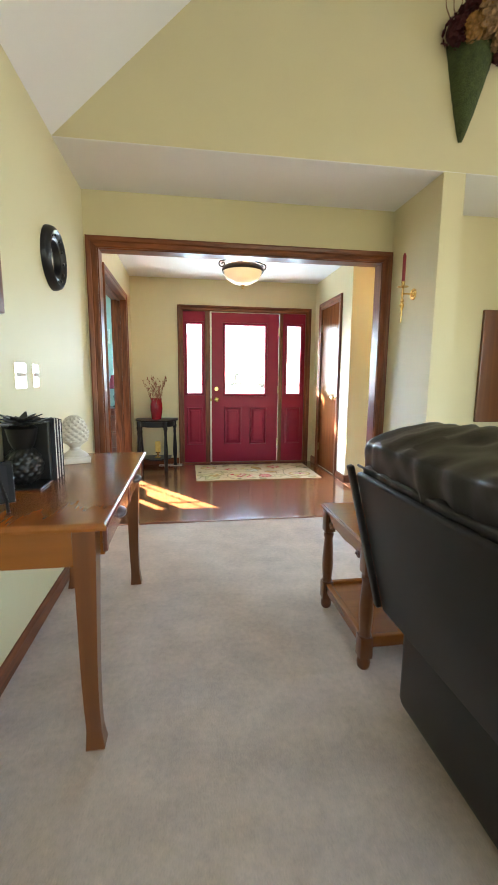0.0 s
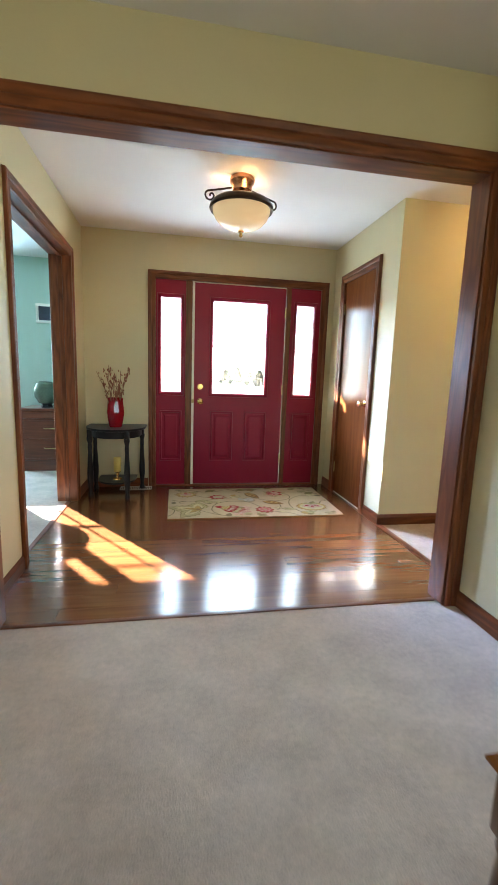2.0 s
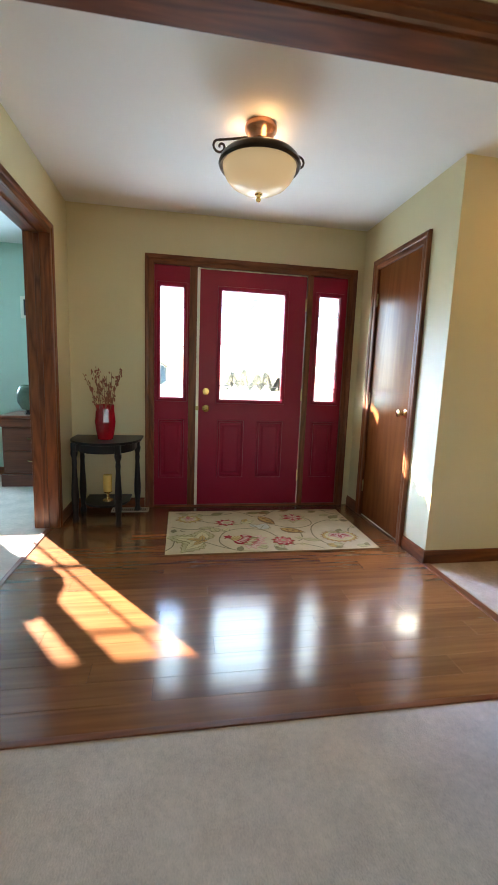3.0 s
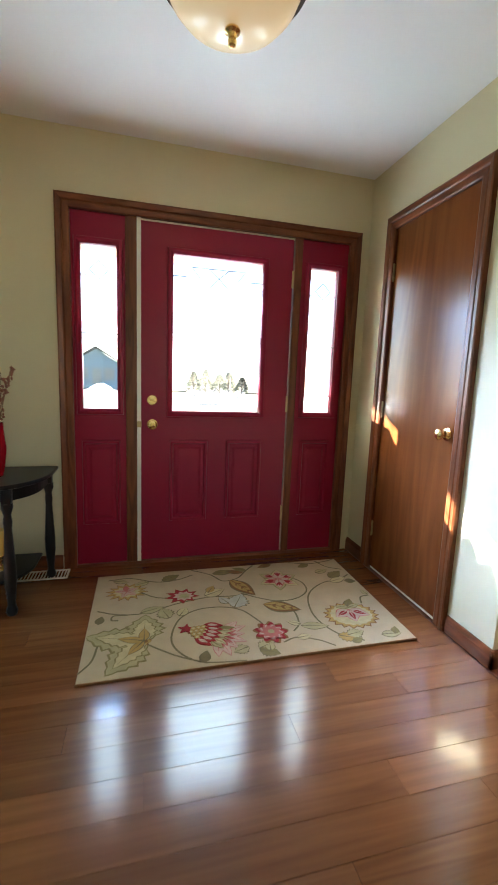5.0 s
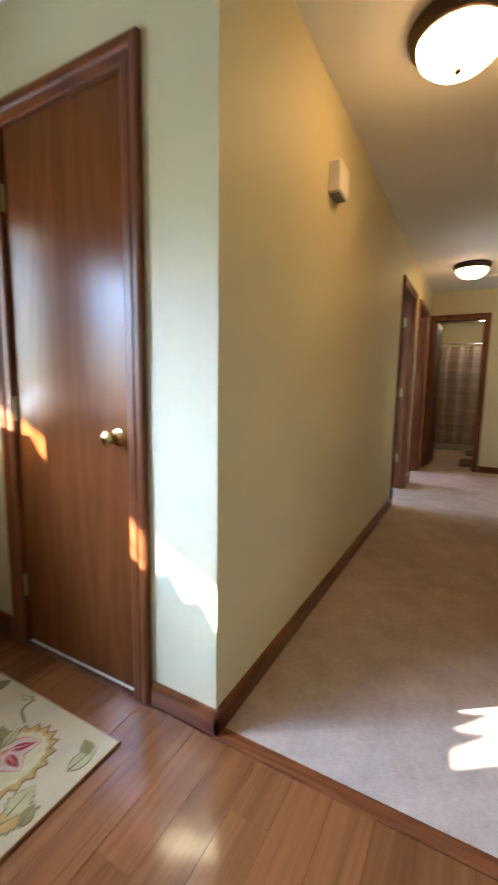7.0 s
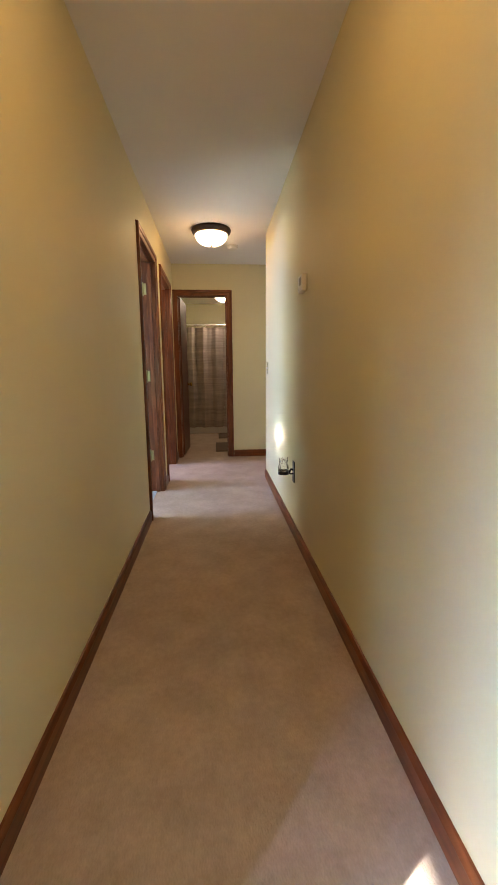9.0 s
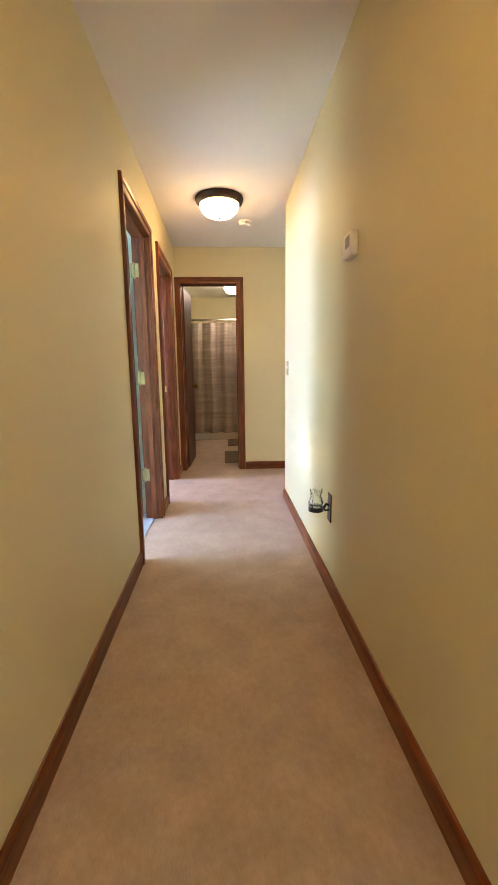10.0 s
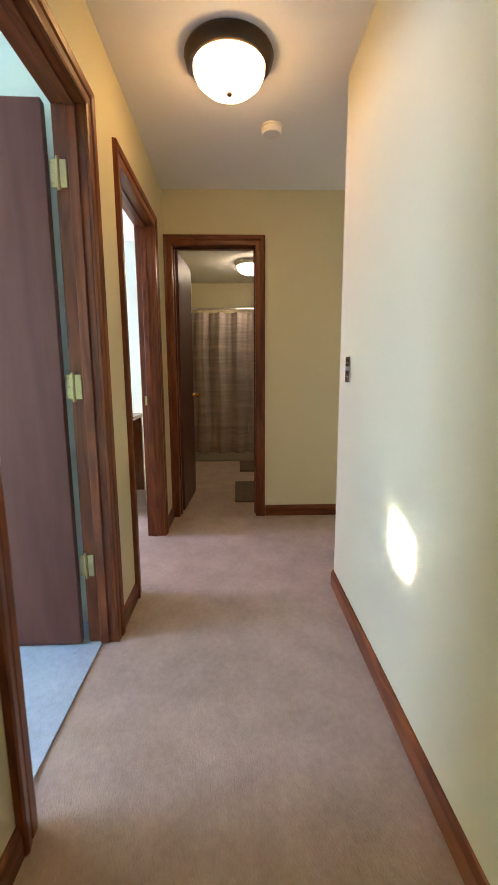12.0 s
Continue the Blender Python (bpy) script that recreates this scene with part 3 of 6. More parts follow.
def front_door():
    d = thing("door_1", (0, 0, 0), "red front door with sidelights in an oak frame", "front door", kind="structure")
    casing(d, "y", 1.27, -1, -1.748, -0.120, 2.0, 1.0, 1.1)
    for x0, x1 in ((-1.80, -1.748), (-1.466, -1.404), (-0.478, -0.430), (-0.120, -0.068)):
        part("mullion", box(x0, x1, 1.268, 1.41, 0.0, 2.048, 0.003), TRIM_Z, d)
    part("head_jamb", box(-1.748, -0.120, 1.268, 1.41, 2.0, 2.048), TRIM_X, d)
    part("sill", box(-1.80, -0.068, 1.262, 1.41, -0.009, 0.016, 0.003), TRIM_X, d, "worn oak door sill")
    # pale strips stand in for daylight leaking round the door leaf
    part("pale_strip", box(-1.405, -1.382, 1.266, 1.30, 0.016, 2.0, 0.002), STRIP, d, "pale strip painted as daylight along the door edge")
    part("pale_strip", box(-1.386, -0.478, 1.285, 1.30, 1.990, 2.0), STRIP, d, "pale strip painted as daylight above the door")
    leaf = part("leaf", wall_mesh("y", 1.285, 1.33, -1.386, -0.484, 0.018, 1.990, [(-1.202, -0.668, 0.942, 1.834)]), RED, d, "deep red painted door leaf")
    glazing_bead(leaf, -1.202, -0.668, 0.942, 1.834, 1.285, RED)
    x0, x1, z0, z1 = -1.202, -0.668, 0.942, 1.834
    cx, e = (x0 + x1) / 2, 0.075
    cames = [((x0, z), (x0 + e, z)) for z in (1.06, 1.40, 1.72)] + [((x1 - e, z), (x1, z)) for z in (1.06, 1.40, 1.72)]
    zig = [(cx - 0.18 + 0.09 * k, 0.985 if k % 2 else 1.085) for k in range(5)]
    zag = [(cx - 0.18 + 0.09 * k, 1.085 if k % 2 else 0.985) for k in range(5)]
    cames += [*zip(zig, zig[1:]), *zip(zag, zag[1:]), ((cx - 0.18, 0.985), (cx + 0.18, 0.985)), ((cx - 0.16, 1.775), (cx + 0.16, 1.775))]
    for s in (-1, 1):
        cames += [((cx + s * 0.16, 1.775), (cx + s * 0.11, 1.715)), ((cx + s * 0.06, 1.775), (cx, 1.725)), ((cx, 1.725), (cx + s * 0.06, 1.665)), ((cx + s * 0.18, 1.06), (cx + s * 0.18 + s * 0.012, 1.06))]
    obscure_band(pane(leaf, x0, x1, z0, z1, 1.302, cames), x0, x1, z0, [(x1, 1.025), *[(cx + 0.18 - 0.045 * k, 1.075 if k % 2 else 1.02) for k in range(9)], (x0, 1.025)])
    raised_panel(leaf, -1.215, -0.985, 0.26, 0.765, 1.2845, RED)
    raised_panel(leaf, -0.870, -0.640, 0.26, 0.765, 1.2845, RED)
    knob(leaf, pose(-1.318, 1.285, 0.862, 90))
    part("deadbolt", merged(lathe([(0, 0), (0.030, 0), (0.030, 0.008), (0.024, 0.014), (0, 0.014)], 20), moved(box(-0.006, 0.006, -0.018, 0.018, 0.012, 0.028, 0.003), 0, 0, 0, 0, 0, 70)), BRASS, leaf, "brass deadbolt thumb turn", True, pose(-1.318, 1.285, 1.005, 90))
    part("latch", box(-1.406, -1.380, 1.262, 1.287, 0.845, 0.88, 0.002), OLD_BRASS, leaf)
    for z in (0.28, 1.0, 1.76):
        part("hinge", merged(lathe([(0, -0.05), (0.008, -0.05), (0.008, 0.05), (0, 0.05)], 10), box(0.0, 0.018, -0.003, 0.003, -0.045, 0.045)), OLD_BRASS, leaf, "dull brass hinge", at=pose(-0.482, 1.279, z))
    for a0, a1, g0, g1 in ((-1.748, -1.466, -1.700, -1.513), (-0.430, -0.120, -0.365, -0.180)):
        s = part("sidelight", wall_mesh("y", 1.285, 1.33, a0, a1, 0.016, 2.0, [(g0, g1, 0.948, 1.840)]), RED, d, "deep red sidelight panel")
        glazing_bead(s, g0, g1, 0.948, 1.840, 1.285, RED)
        c = (g0 + g1) / 2
        cs = [((g0, z), (g0 + 0.035, z)) for z in (1.06, 1.37, 1.68)] + [((g1 - 0.035, z), (g1, z)) for z in (1.06, 1.37, 1.68)]
        cs += [((c, 1.76), (c + 0.05, 1.71)), ((c + 0.05, 1.71), (c, 1.66)), ((c, 1.66), (c - 0.05, 1.71)), ((c - 0.05, 1.71), (c, 1.76)), ((c - 0.04, 1.06), (c, 1.10)), ((c, 1.10), (c + 0.04, 1.06)), ((c + 0.04, 1.06), (c, 1.02)), ((c, 1.02), (c - 0.04, 1.06))]
        obscure_band(pane(s, g0, g1, 0.948, 1.840, 1.302, cs), g0, g1, 0.948, [(g1, 1.05), (c, 1.10), (g0, 1.05)])
        raised_panel(s, g0 - 0.012, g1 + 0.012, 0.26, 0.765, 1.2845, RED)
    return d


front_door()

opening = thing("opening", (0, 0, 0), "wide cased opening trimmed in stained oak", "opening", kind="structure")
jambs(opening, "y", -1.125, -1.006, -2.322, -0.200, 2.040)
casing(opening, "y", -1.125, -1, -2.312, -0.212, 2.028, 1.06, 1.0)
casing(opening, "y", -1.006, 1, -2.312, -0.212, 2.028, 0.9)

study_way = thing("doorway", (0, 0, 0), "cased oak doorway to the study", "doorway", kind="structure")
jambs(study_way, "x", -2.545, -2.40, -0.451, 0.818, 2.038, stop=-2.49)
casing(study_way, "x", -2.40, 1, -0.433, 0.80, 2.02)
casing(study_way, "x", -2.545, -1, -0.433, 0.80, 2.02)

closet = thing("door_2", (0, 0, 0), "flush stained oak closet door, closed", "closet door", kind="structure")
jambs(closet, "x", 0.017, 0.13, 0.334, 0.998, 2.038)
casing(closet, "x", 0.015, -1, 0.358, 0.974, 2.015, 1.06, 1.2)
slab_ob = part("leaf", box(0.020, 0.055, 0.354, 0.978, 0.014, 2.018, 0.002), OAK_DOOR, closet, "glossy flush oak veneer leaf")
knob(slab_ob, pose(0.020, 0.415, 0.925, 0, -90, 0))
for z in (0.26, 1.0, 1.78):
    part("hinge", merged(lathe([(0, -0.05), (0.008, -0.05), (0.008, 0.05), (0, 0.05)], 10), box(-0.003, 0.003, -0.016, 0.0, -0.045, 0.045)), OLD_BRASS, slab_ob, "dull brass hinge", at=pose(0.012, 0.980, z))
# light in the gap below the leaf, painted as a pale strip
part("gap_light", box(0.022, 0.05, 0.36, 0.97, 0.0005, 0.012), STRIP, closet, "pale strip painted as light under the closet door")


def open_door(name, label, hinge_at, turn, width, mat, jamb_face):
    """A flush leaf swung open about its hinge; turn: the way it points."""
    d = thing(name, pose(*hinge_at, 0, 0, turn), label, "door", kind="structure")
    leaf = part("leaf", box(0.004, width, -0.018, 0.018, 0.012, 2.026, 0.002), mat, d)
    for side in (1, -1):
        knob(leaf, pose(width - 0.065, side * 0.018, 0.93, -90 * side), BRASS)
    return d


bed_way = thing("doorway", (0, 0, 0), "cased oak doorway to the bedroom", "doorway", kind="structure")
jambs(bed_way, "y", 0.018, 0.13, 3.027, 3.778, 2.038, stop=0.045)
casing(bed_way, "y", 0.018, -1, 3.045, 3.76, 2.02)
open_door("door_3", "dark brown flush bedroom door standing open", (3.754, 0.150, 0), 91.5, 0.72, WALNUT, None)
for z in (0.345, 1.062, 1.80):
    hinge(bed_way, 3.757, 0.118, z)

office_way = thing("doorway", (0, 0, 0), "cased oak doorway to the second bedroom", "doorway", kind="structure")
jambs(office_way, "y", 0.018, 0.13, 4.152, 4.938, 2.038, stop=0.06)
casing(office_way, "y", 0.018, -1, 4.17, 4.92, 2.02)
part("strike_plate", box(4.9165, 4.9195, 0.085, 0.110, 0.91, 0.97, 0.001, 1), OLD_BRASS, office_way, "brass strike plate")

bath_way = thing("doorway", (0, 0, 0), "cased oak doorway to the bathroom", "doorway", kind="structure")
jambs(bath_way, "x", 5.32, 5.44, -0.656, -0.022, 2.038, stop=5.36)
casing(bath_way, "x", 5.32, -1, -0.638, -0.040, 2.02)
open_door("door_4", "dark brown bathroom door standing open", (5.44, -0.045, 0), -3, 0.60, WALNUT, None)
for z in (0.26, 1.0, 1.78):
    part("hinge", box(5.36, 5.44, -0.0425, -0.038, z - 0.045, z + 0.045), OLD_BRASS, bath_way, "dull brass hinge")


def plain_window(name, axis, p0, p1, a0, a1, z0, z1, bars, label):
    w = thing(name, (0, 0, 0), label, "window", kind="structure")
    mid = (p0 + p1) / 2
    def put(n, u0, u1, w0, w1, d0, d1, mat):
        ob = part(n, box(u0, u1, d0, d1, w0, w1, 0.003 if n != "pane" else 0) if axis == "y" else box(d0, d1, u0, u1, w0, w1, 0.003 if n != "pane" else 0), mat, w)
        return ob
    for u0, u1 in ((a0, a0 + 0.04), (a1 - 0.04, a1), *bars):
        put("window_frame", u0, u1, z0, z1, mid - 0.03, mid + 0.03, TRIM_Z)
    put("window_frame", a0 + 0.04, a1 - 0.04, z1 - 0.04, z1, mid - 0.03, mid + 0.03, TRIM_Z)
    put("window_sill", a0 + 0.04, a1 - 0.04, z0, z0 + 0.04, mid - 0.03, mid + 0.03, TRIM_Z)
    put("pane", a0 + 0.04, a1 - 0.04, z0 + 0.04, z1 - 0.04, mid - 0.002, mid + 0.002, GLASS).visible_shadow = False
    return w


plain_window("window_1", "y", 2.5, 2.62, -4.45, -3.77, 0.93, 1.75, [(-4.29, -4.19)], "study window with an oak frame")
study_window = bpy.data.objects["window_1"]
for z, half in ((1.25, 0.006), (1.60, 0.004)):
    part("muntin", box(-4.19, -3.81, 2.545, 2.575, z - half, z + half), TRIM_X, study_window)
part("muntin", box(-3.971, -3.965, 2.548, 2.572, 0.97, 1.71), TRIM_Z, study_window)
plain_window("window_2", "y", 3.5, 3.62, 2.25, 3.55, 0.95, 2.05, [(2.88, 2.93)], "bedroom window with an oak frame")
plain_window("window_3", "y", 3.5, 3.62, 4.25, 5.25, 0.95, 2.05, [], "second bedroom window with an oak frame")
# window out of view, added round the warm fill lamp
plain_window("window_4", "y", -8.5, -8.38, -1.0, 2.2, 0.5, 2.36, [(0.05, 0.1), (1.1, 1.15)], "wide unseen rear window added for the warm back light")
plain_window("window_5", "x", 4.2, 4.32, -4.5, -1.9, 0.55, 2.30, [(-3.22, -3.17)], "wide side living room window")

# outdoors
structure("ground", box(-160, 160, -160, 160, -0.5, -0.25), LAWN, "dry winter lawn reaching to the horizon", "ground")
structure("pavement", box(-2.4, 1.6, 1.42, 3.7, -0.25, -0.06), CONCRETE, "concrete porch slab before the front door", "porch")
structure("porch_roof", box(-2.52, 3.0, 1.42, 3.58, 2.40, 2.62), WHITE, "white porch roof above the front door", "roof")
structure("roof", box(-6.6, 8.9, -9.0, 4.1, 5.75, 5.9), SHINGLE, "shingled roof over the house", "roof")


def neighbour_house(x, y):
    """A gable-fronted house: walls, pitched roof, two windows and a door."""
    h = thing("house", (x, y, -0.25), "blue-grey house with a steep dark roof across the street", "house")
    bm = bmesh.new()
    front, rear = [[bm.verts.new((u, w, z)) for u, z in ((-2.2, 0), (2.2, 0), (2.2, 2.3), (0, 3.7), (-2.2, 2.3))] for w in (-3.0, 3.0)]
    bm.faces.new(front)
    bm.faces.new(rear[::-1])
    for i in range(5):
        bm.faces.new((front[i], front[(i + 1) % 5], rear[(i + 1) % 5], rear[i]))
    bmesh.ops.recalc_face_normals(bm, faces=bm.faces[:])
    part("wall", bm, SIDING, h)
    for s in (-1, 1):
        part("roof", moved(box(-1.42, 1.42, -3.4, 3.4, 0, 0.14), s * 1.16, 0, 3.02, 0, s * 32.5), SHINGLE, h)
    for u in (-1.2, 1.1):
        part("window", box(u - 0.45, u + 0.45, -3.03, -3.002, 0.9, 2.0), GREY, h)
    part("door", box(-0.35, 0.45, -3.03, -3.002, 0.0, 1.95), GREY, h)
    return h


neighbour_house(-5.35, 42.0)
NEEDLE = material("evergreen_needles", (0.020, 0.035, 0.030), 0.9, vary=0.4, scale=3, fine=20, bump=0)
BARK = material("grey_bark", (0.06, 0.05, 0.045), 0.95, vary=0.3, bump=0.4)
shrng = random.Random(11)


def evergreen(x, y, height, spread):
    """A small conifer: a tapered trunk and a ragged crown of needle sprays."""
    t = thing("evergreen_tree", (x, y, -0.25), "dark evergreen tree across the street", "tree", "evergreens across the street")
    part("trunk", lathe([(0, 0), (0.10, 0), (0.05, height * 0.6), (0.01, height), (0, height)], 8), BARK, t)
    bm = bmesh.new()
    for _ in range(420):
        f = shrng.random() ** 0.8
        a, rad = shrng.uniform(0, 6.283), spread * (1 - f) * shrng.uniform(0.55, 1.1) + 0.05
        c = Vector((rad * math.cos(a), rad * math.sin(a), 0.15 + f * height * 0.93))
        ln, wd = shrng.uniform(0.16, 0.34), shrng.uniform(0.05, 0.10)
        d = Vector((math.cos(a), math.sin(a), shrng.uniform(-0.5, 0.35))).normalized()
        n = d.cross(Vector((0, 0, 1))).normalized() * wd
        up = Vector((0, 0, wd * 0.6))
        tip = bm.verts.new(c + d * ln)
        base = [bm.verts.new(c + q) for q in (n, up, -n, -up)]
        for i in range(4):
            bm.faces.new((base[i], base[(i + 1) % 4], tip))
    part("crown", bm, NEEDLE, t)["kind"] = "stuff"
    return t


for ex, ey, eh, es in ((3.6, 40, 2.0, 0.8), (4.9, 41, 2.3, 0.9), (6.1, 39.5, 1.8, 0.9), (7.3, 41, 2.1, 0.9), (8.5, 40, 1.6, 0.8)):
    evergreen(ex, ey, eh, es)
structure("road", box(-160, 160, 18, 25, -0.252, -0.235), CONCRETE, "pale concrete street before the house", "road")

# ---- living room things ----


def turned_leg(h, r):
    return [(0, 0), (r * 0.75, 0), (r * 0.95, 0.012 * h / 0.4), (r * 0.9, 0.05 * h), (r * 0.62, 0.09 * h), (r * 0.72, 0.16 * h), (r * 0.98, 0.30 * h), (r * 1.0, 0.42 * h), (r * 0.80, 0.60 * h), (r * 0.62, 0.78 * h), (r * 0.72, 0.84 * h), (r * 0.6, 0.90 * h), (r * 0.95, 0.96 * h), (r * 0.95, h), (0, h)]


def square_leg(h):
    """A square leg that tapers and curves to a flared foot."""
    bm = bmesh.new()
    rings = []
    for k in range(13):
        f = k / 12
        s = 0.021 + 0.012 * f ** 1.2 + (0.008 * (1 - f / 0.10) if f < 0.10 else 0)
        off = -0.010 * math.sin(math.pi * f) * (1 - f)
        rings.append([bm.verts.new((off + a * s, b * s, f * h)) for a, b in ((-1, -1), (1, -1), (1, 1), (-1, 1))])
    for a, b in zip(rings, rings[1:]):
        for i in range(4):
            bm.faces.new((a[i], a[(i + 1) % 4], b[(i + 1) % 4], b[i]))
    bm.faces.new(rings[0][::-1])
    bm.faces.new(rings[-1])
    bmesh.ops.bevel(bm, geom=[e for e in bm.edges if abs(e.verts[0].co.z - e.verts[1].co.z) > 0.01], offset=0.004, segments=2, affect="EDGES", profile=0.5)
    return bm


def console_table():
    t = thing("console_table", (-2.170, -2.550, 0), "honey-stained wooden console table on beige carpet", "console table")
    x, y, h = 0.235, 0.582, 0.735
    prof = [(-0.020, h - 0.028), (-0.004, h - 0.022), (0.0, h - 0.012), (-0.003, h - 0.005), (-0.009, h - 0.001), (-0.014, h)]
    bm = bmesh.new()
    loops = [[bm.verts.new((sx * (x + o), sy * (y + o), z)) for sx, sy in ((-1, -1), (1, -1), (1, 1), (-1, 1))] for o, z in prof]
    for a, b in zip(loops, loops[1:]):
        for i in range(4):
            bm.faces.new((a[i], a[(i + 1) % 4], b[(i + 1) % 4], b[i]))
    bm.faces.new(loops[0][::-1])
    bm.faces.new(loops[-1])
    part("tabletop", bm, HONEY_Y, t, "polished wooden top with a bevelled edge")
    for sx in (-1, 1):
        for sy in (-1, 1):
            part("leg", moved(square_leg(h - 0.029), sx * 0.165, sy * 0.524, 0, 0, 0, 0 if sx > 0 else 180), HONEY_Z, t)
    for sx in (-1, 1):
        part("apron", box(sx * 0.198 - 0.010, sx * 0.198 + 0.010, -0.49, 0.49, h - 0.128, h - 0.029, 0.002), HONEY_Y, t)
    for sy in (-1, 1):
        part("apron", box(-0.145, 0.145, sy * 0.542 - 0.01, sy * 0.542 + 0.01, h - 0.135, h - 0.029, 0.002), HONEY_X, t)
    for yc in (-0.25, 0.25):
        d = part("drawer_front", box(0.206, 0.216, yc - 0.225, yc + 0.225, h - 0.112, h - 0.038, 0.003), HONEY_Y, t)
        cup = lathe([(0.030, 0), (0.030, 0.004), (0.026, 0.014), (0.016, 0.022), (0, 0.024)], 20)
        part("pull", moved(cup, 0.216, yc, h - 0.072, 90, 0, 90, (1.35, 0.62, 1)), PEWTER, d, "dark pewter cup pull", True)
    for yc in (-0.49, 0.0, 0.49):
        part("bracket", box(0.206, 0.219, yc - 0.012, yc + 0.012, h - 0.115, h - 0.036, 0.003), CHERRY, t)
    return t


def end_table():
    t = thing("end_table", (-0.762, -2.632, 0), "honey-brown wooden end table with turned legs on the carpet", "end table")
    h, x, y = 0.530, 0.30, 0.268
    bm = bmesh.new()
    loops = [[bm.verts.new((sx * (x + o), sy * (y + o), z)) for sx, sy in ((-1, -1), (1, -1), (1, 1), (-1, 1))] for o, z in ((-0.022, h - 0.026), (-0.012, h - 0.022), (0.0, h - 0.014), (0.0, h - 0.008), (-0.008, h - 0.005), (-0.010, h))]
    for a, b in zip(loops, loops[1:]):
        for i in range(4):
            bm.faces.new((a[i], a[(i + 1) % 4], b[(i + 1) % 4], b[i]))
    bm.faces.new(loops[0][::-1])
    bm.faces.new(loops[-1])
    part("tabletop", bm, HONEY_X, t, "polished top with a moulded edge")
    for sx in (-1, 1):
        for sy in (-1, 1):
            leg = merged(moved(lathe([(q * 0.027, w * 0.266) for q, w in ((0, 0), (0.80, 0), (0.95, 0.03), (0.80, 0.07), (0.90, 0.16), (1.0, 0.32), (0.99, 0.46), (0.88, 0.68), (0.74, 0.86), (0.92, 0.91), (0.92, 0.95), (0.72, 0.97), (0.80, 1.0), (0, 1.0))], 20), 0, 0, 0.136), box(-0.026, 0.026, -0.026, 0.026, 0.400, h - 0.026, 0.004), box(-0.026, 0.026, -0.026, 0.026, 0.048, 0.138, 0.004), lathe([(0, 0), (0.020, 0), (0.026, 0.010), (0.027, 0.030), (0.022, 0.049), (0, 0.049)], 18))
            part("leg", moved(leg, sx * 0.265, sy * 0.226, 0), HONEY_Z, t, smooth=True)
    part("shelf", box(-0.255, 0.255, -0.216, 0.216, 0.105, 0.122, 0.003), HONEY_X, t)
    for sy in (-1, 1):
        part("rail", box(-0.239, 0.239, sy * 0.226 - 0.014, sy * 0.226 + 0.014, 0.088, 0.136, 0.006), HONEY_X, t)
    for sx in (-1, 1):
        part("rail", box(sx * 0.265 - 0.014, sx * 0.265 + 0.014, -0.200, 0.200, 0.088, 0.136, 0.006), HONEY_Y, t)

    def scallop(length, deep=0.105, amp=0.028):
        n, top, low = 24, h - 0.026, h - deep
        pts = [(-length, top), *[(-length + 2 * length * i / n, low + amp * (0.5 - 0.5 * math.cos(2 * math.pi * 2 * i / n)) * (1 if 3 < i < n - 3 else 0.3)) for i in range(n + 1)], (length, top)]
        return slab(pts, -0.009, 0.009)
    for sx in (-1, 1):
        ap = part("apron", moved(scallop(0.200, 0.084, 0.006), sx * 0.268, 0, 0, 90, 0, 90), HONEY_Y, t, "scalloped apron")
        if sx < 0:
            for yc, way in ((-0.165, 1), (0.165, -1)):
                scroll = [(-0.279, yc + way * (0.012 * f + 0.018 * math.cos(5 * f) * (1.3 - f)), h - 0.088 + 0.014 * math.sin(5 * f) * (1.3 - f)) for f in np.linspace(0, 1.2, 14)]
                part("carving", tube(scroll, [0.0065 - 0.003 * i / 13 for i in range(14)], 8), HONEY_Z, ap, "carved scroll", True)
    for sy in (-1, 1):
        part("apron", moved(scallop(0.239, 0.095, 0.016), 0, sy * 0.229, 0, 90), HONEY_X, t, "scalloped apron")
    return t


def cushion(x, y, z, puff, seed, cuts=10, wrinkle=0.006):
    """A stuffed block: a grid-cut box, rounded, with creases."""
    bm = bmesh.new()
    bmesh.ops.create_cube(bm, size=2)
    bmesh.ops.subdivide_edges(bm, edges=bm.edges[:], cuts=cuts, use_grid_fill=True)
    for v in bm.verts:
        c = v.co.copy()
        n = 5.0
        r = (abs(c.x) ** n + abs(c.y) ** n + abs(c.z) ** n) ** (1 / n)
        p = c / r
        q = Vector((p.x * x, p.y * y, p.z * z))
        w = noise.noise(Vector((q.x * 5 + seed, q.y * 16, q.z * 5))) + 0.5 * noise.noise(Vector((q.x * 14, q.y * 30 + seed, q.z * 14)))
        v.co = q + p.normalized() * (puff * (1 - max(abs(p.x), abs(p.y), abs(p.z)) ** 4) + wrinkle * w)
    return bm


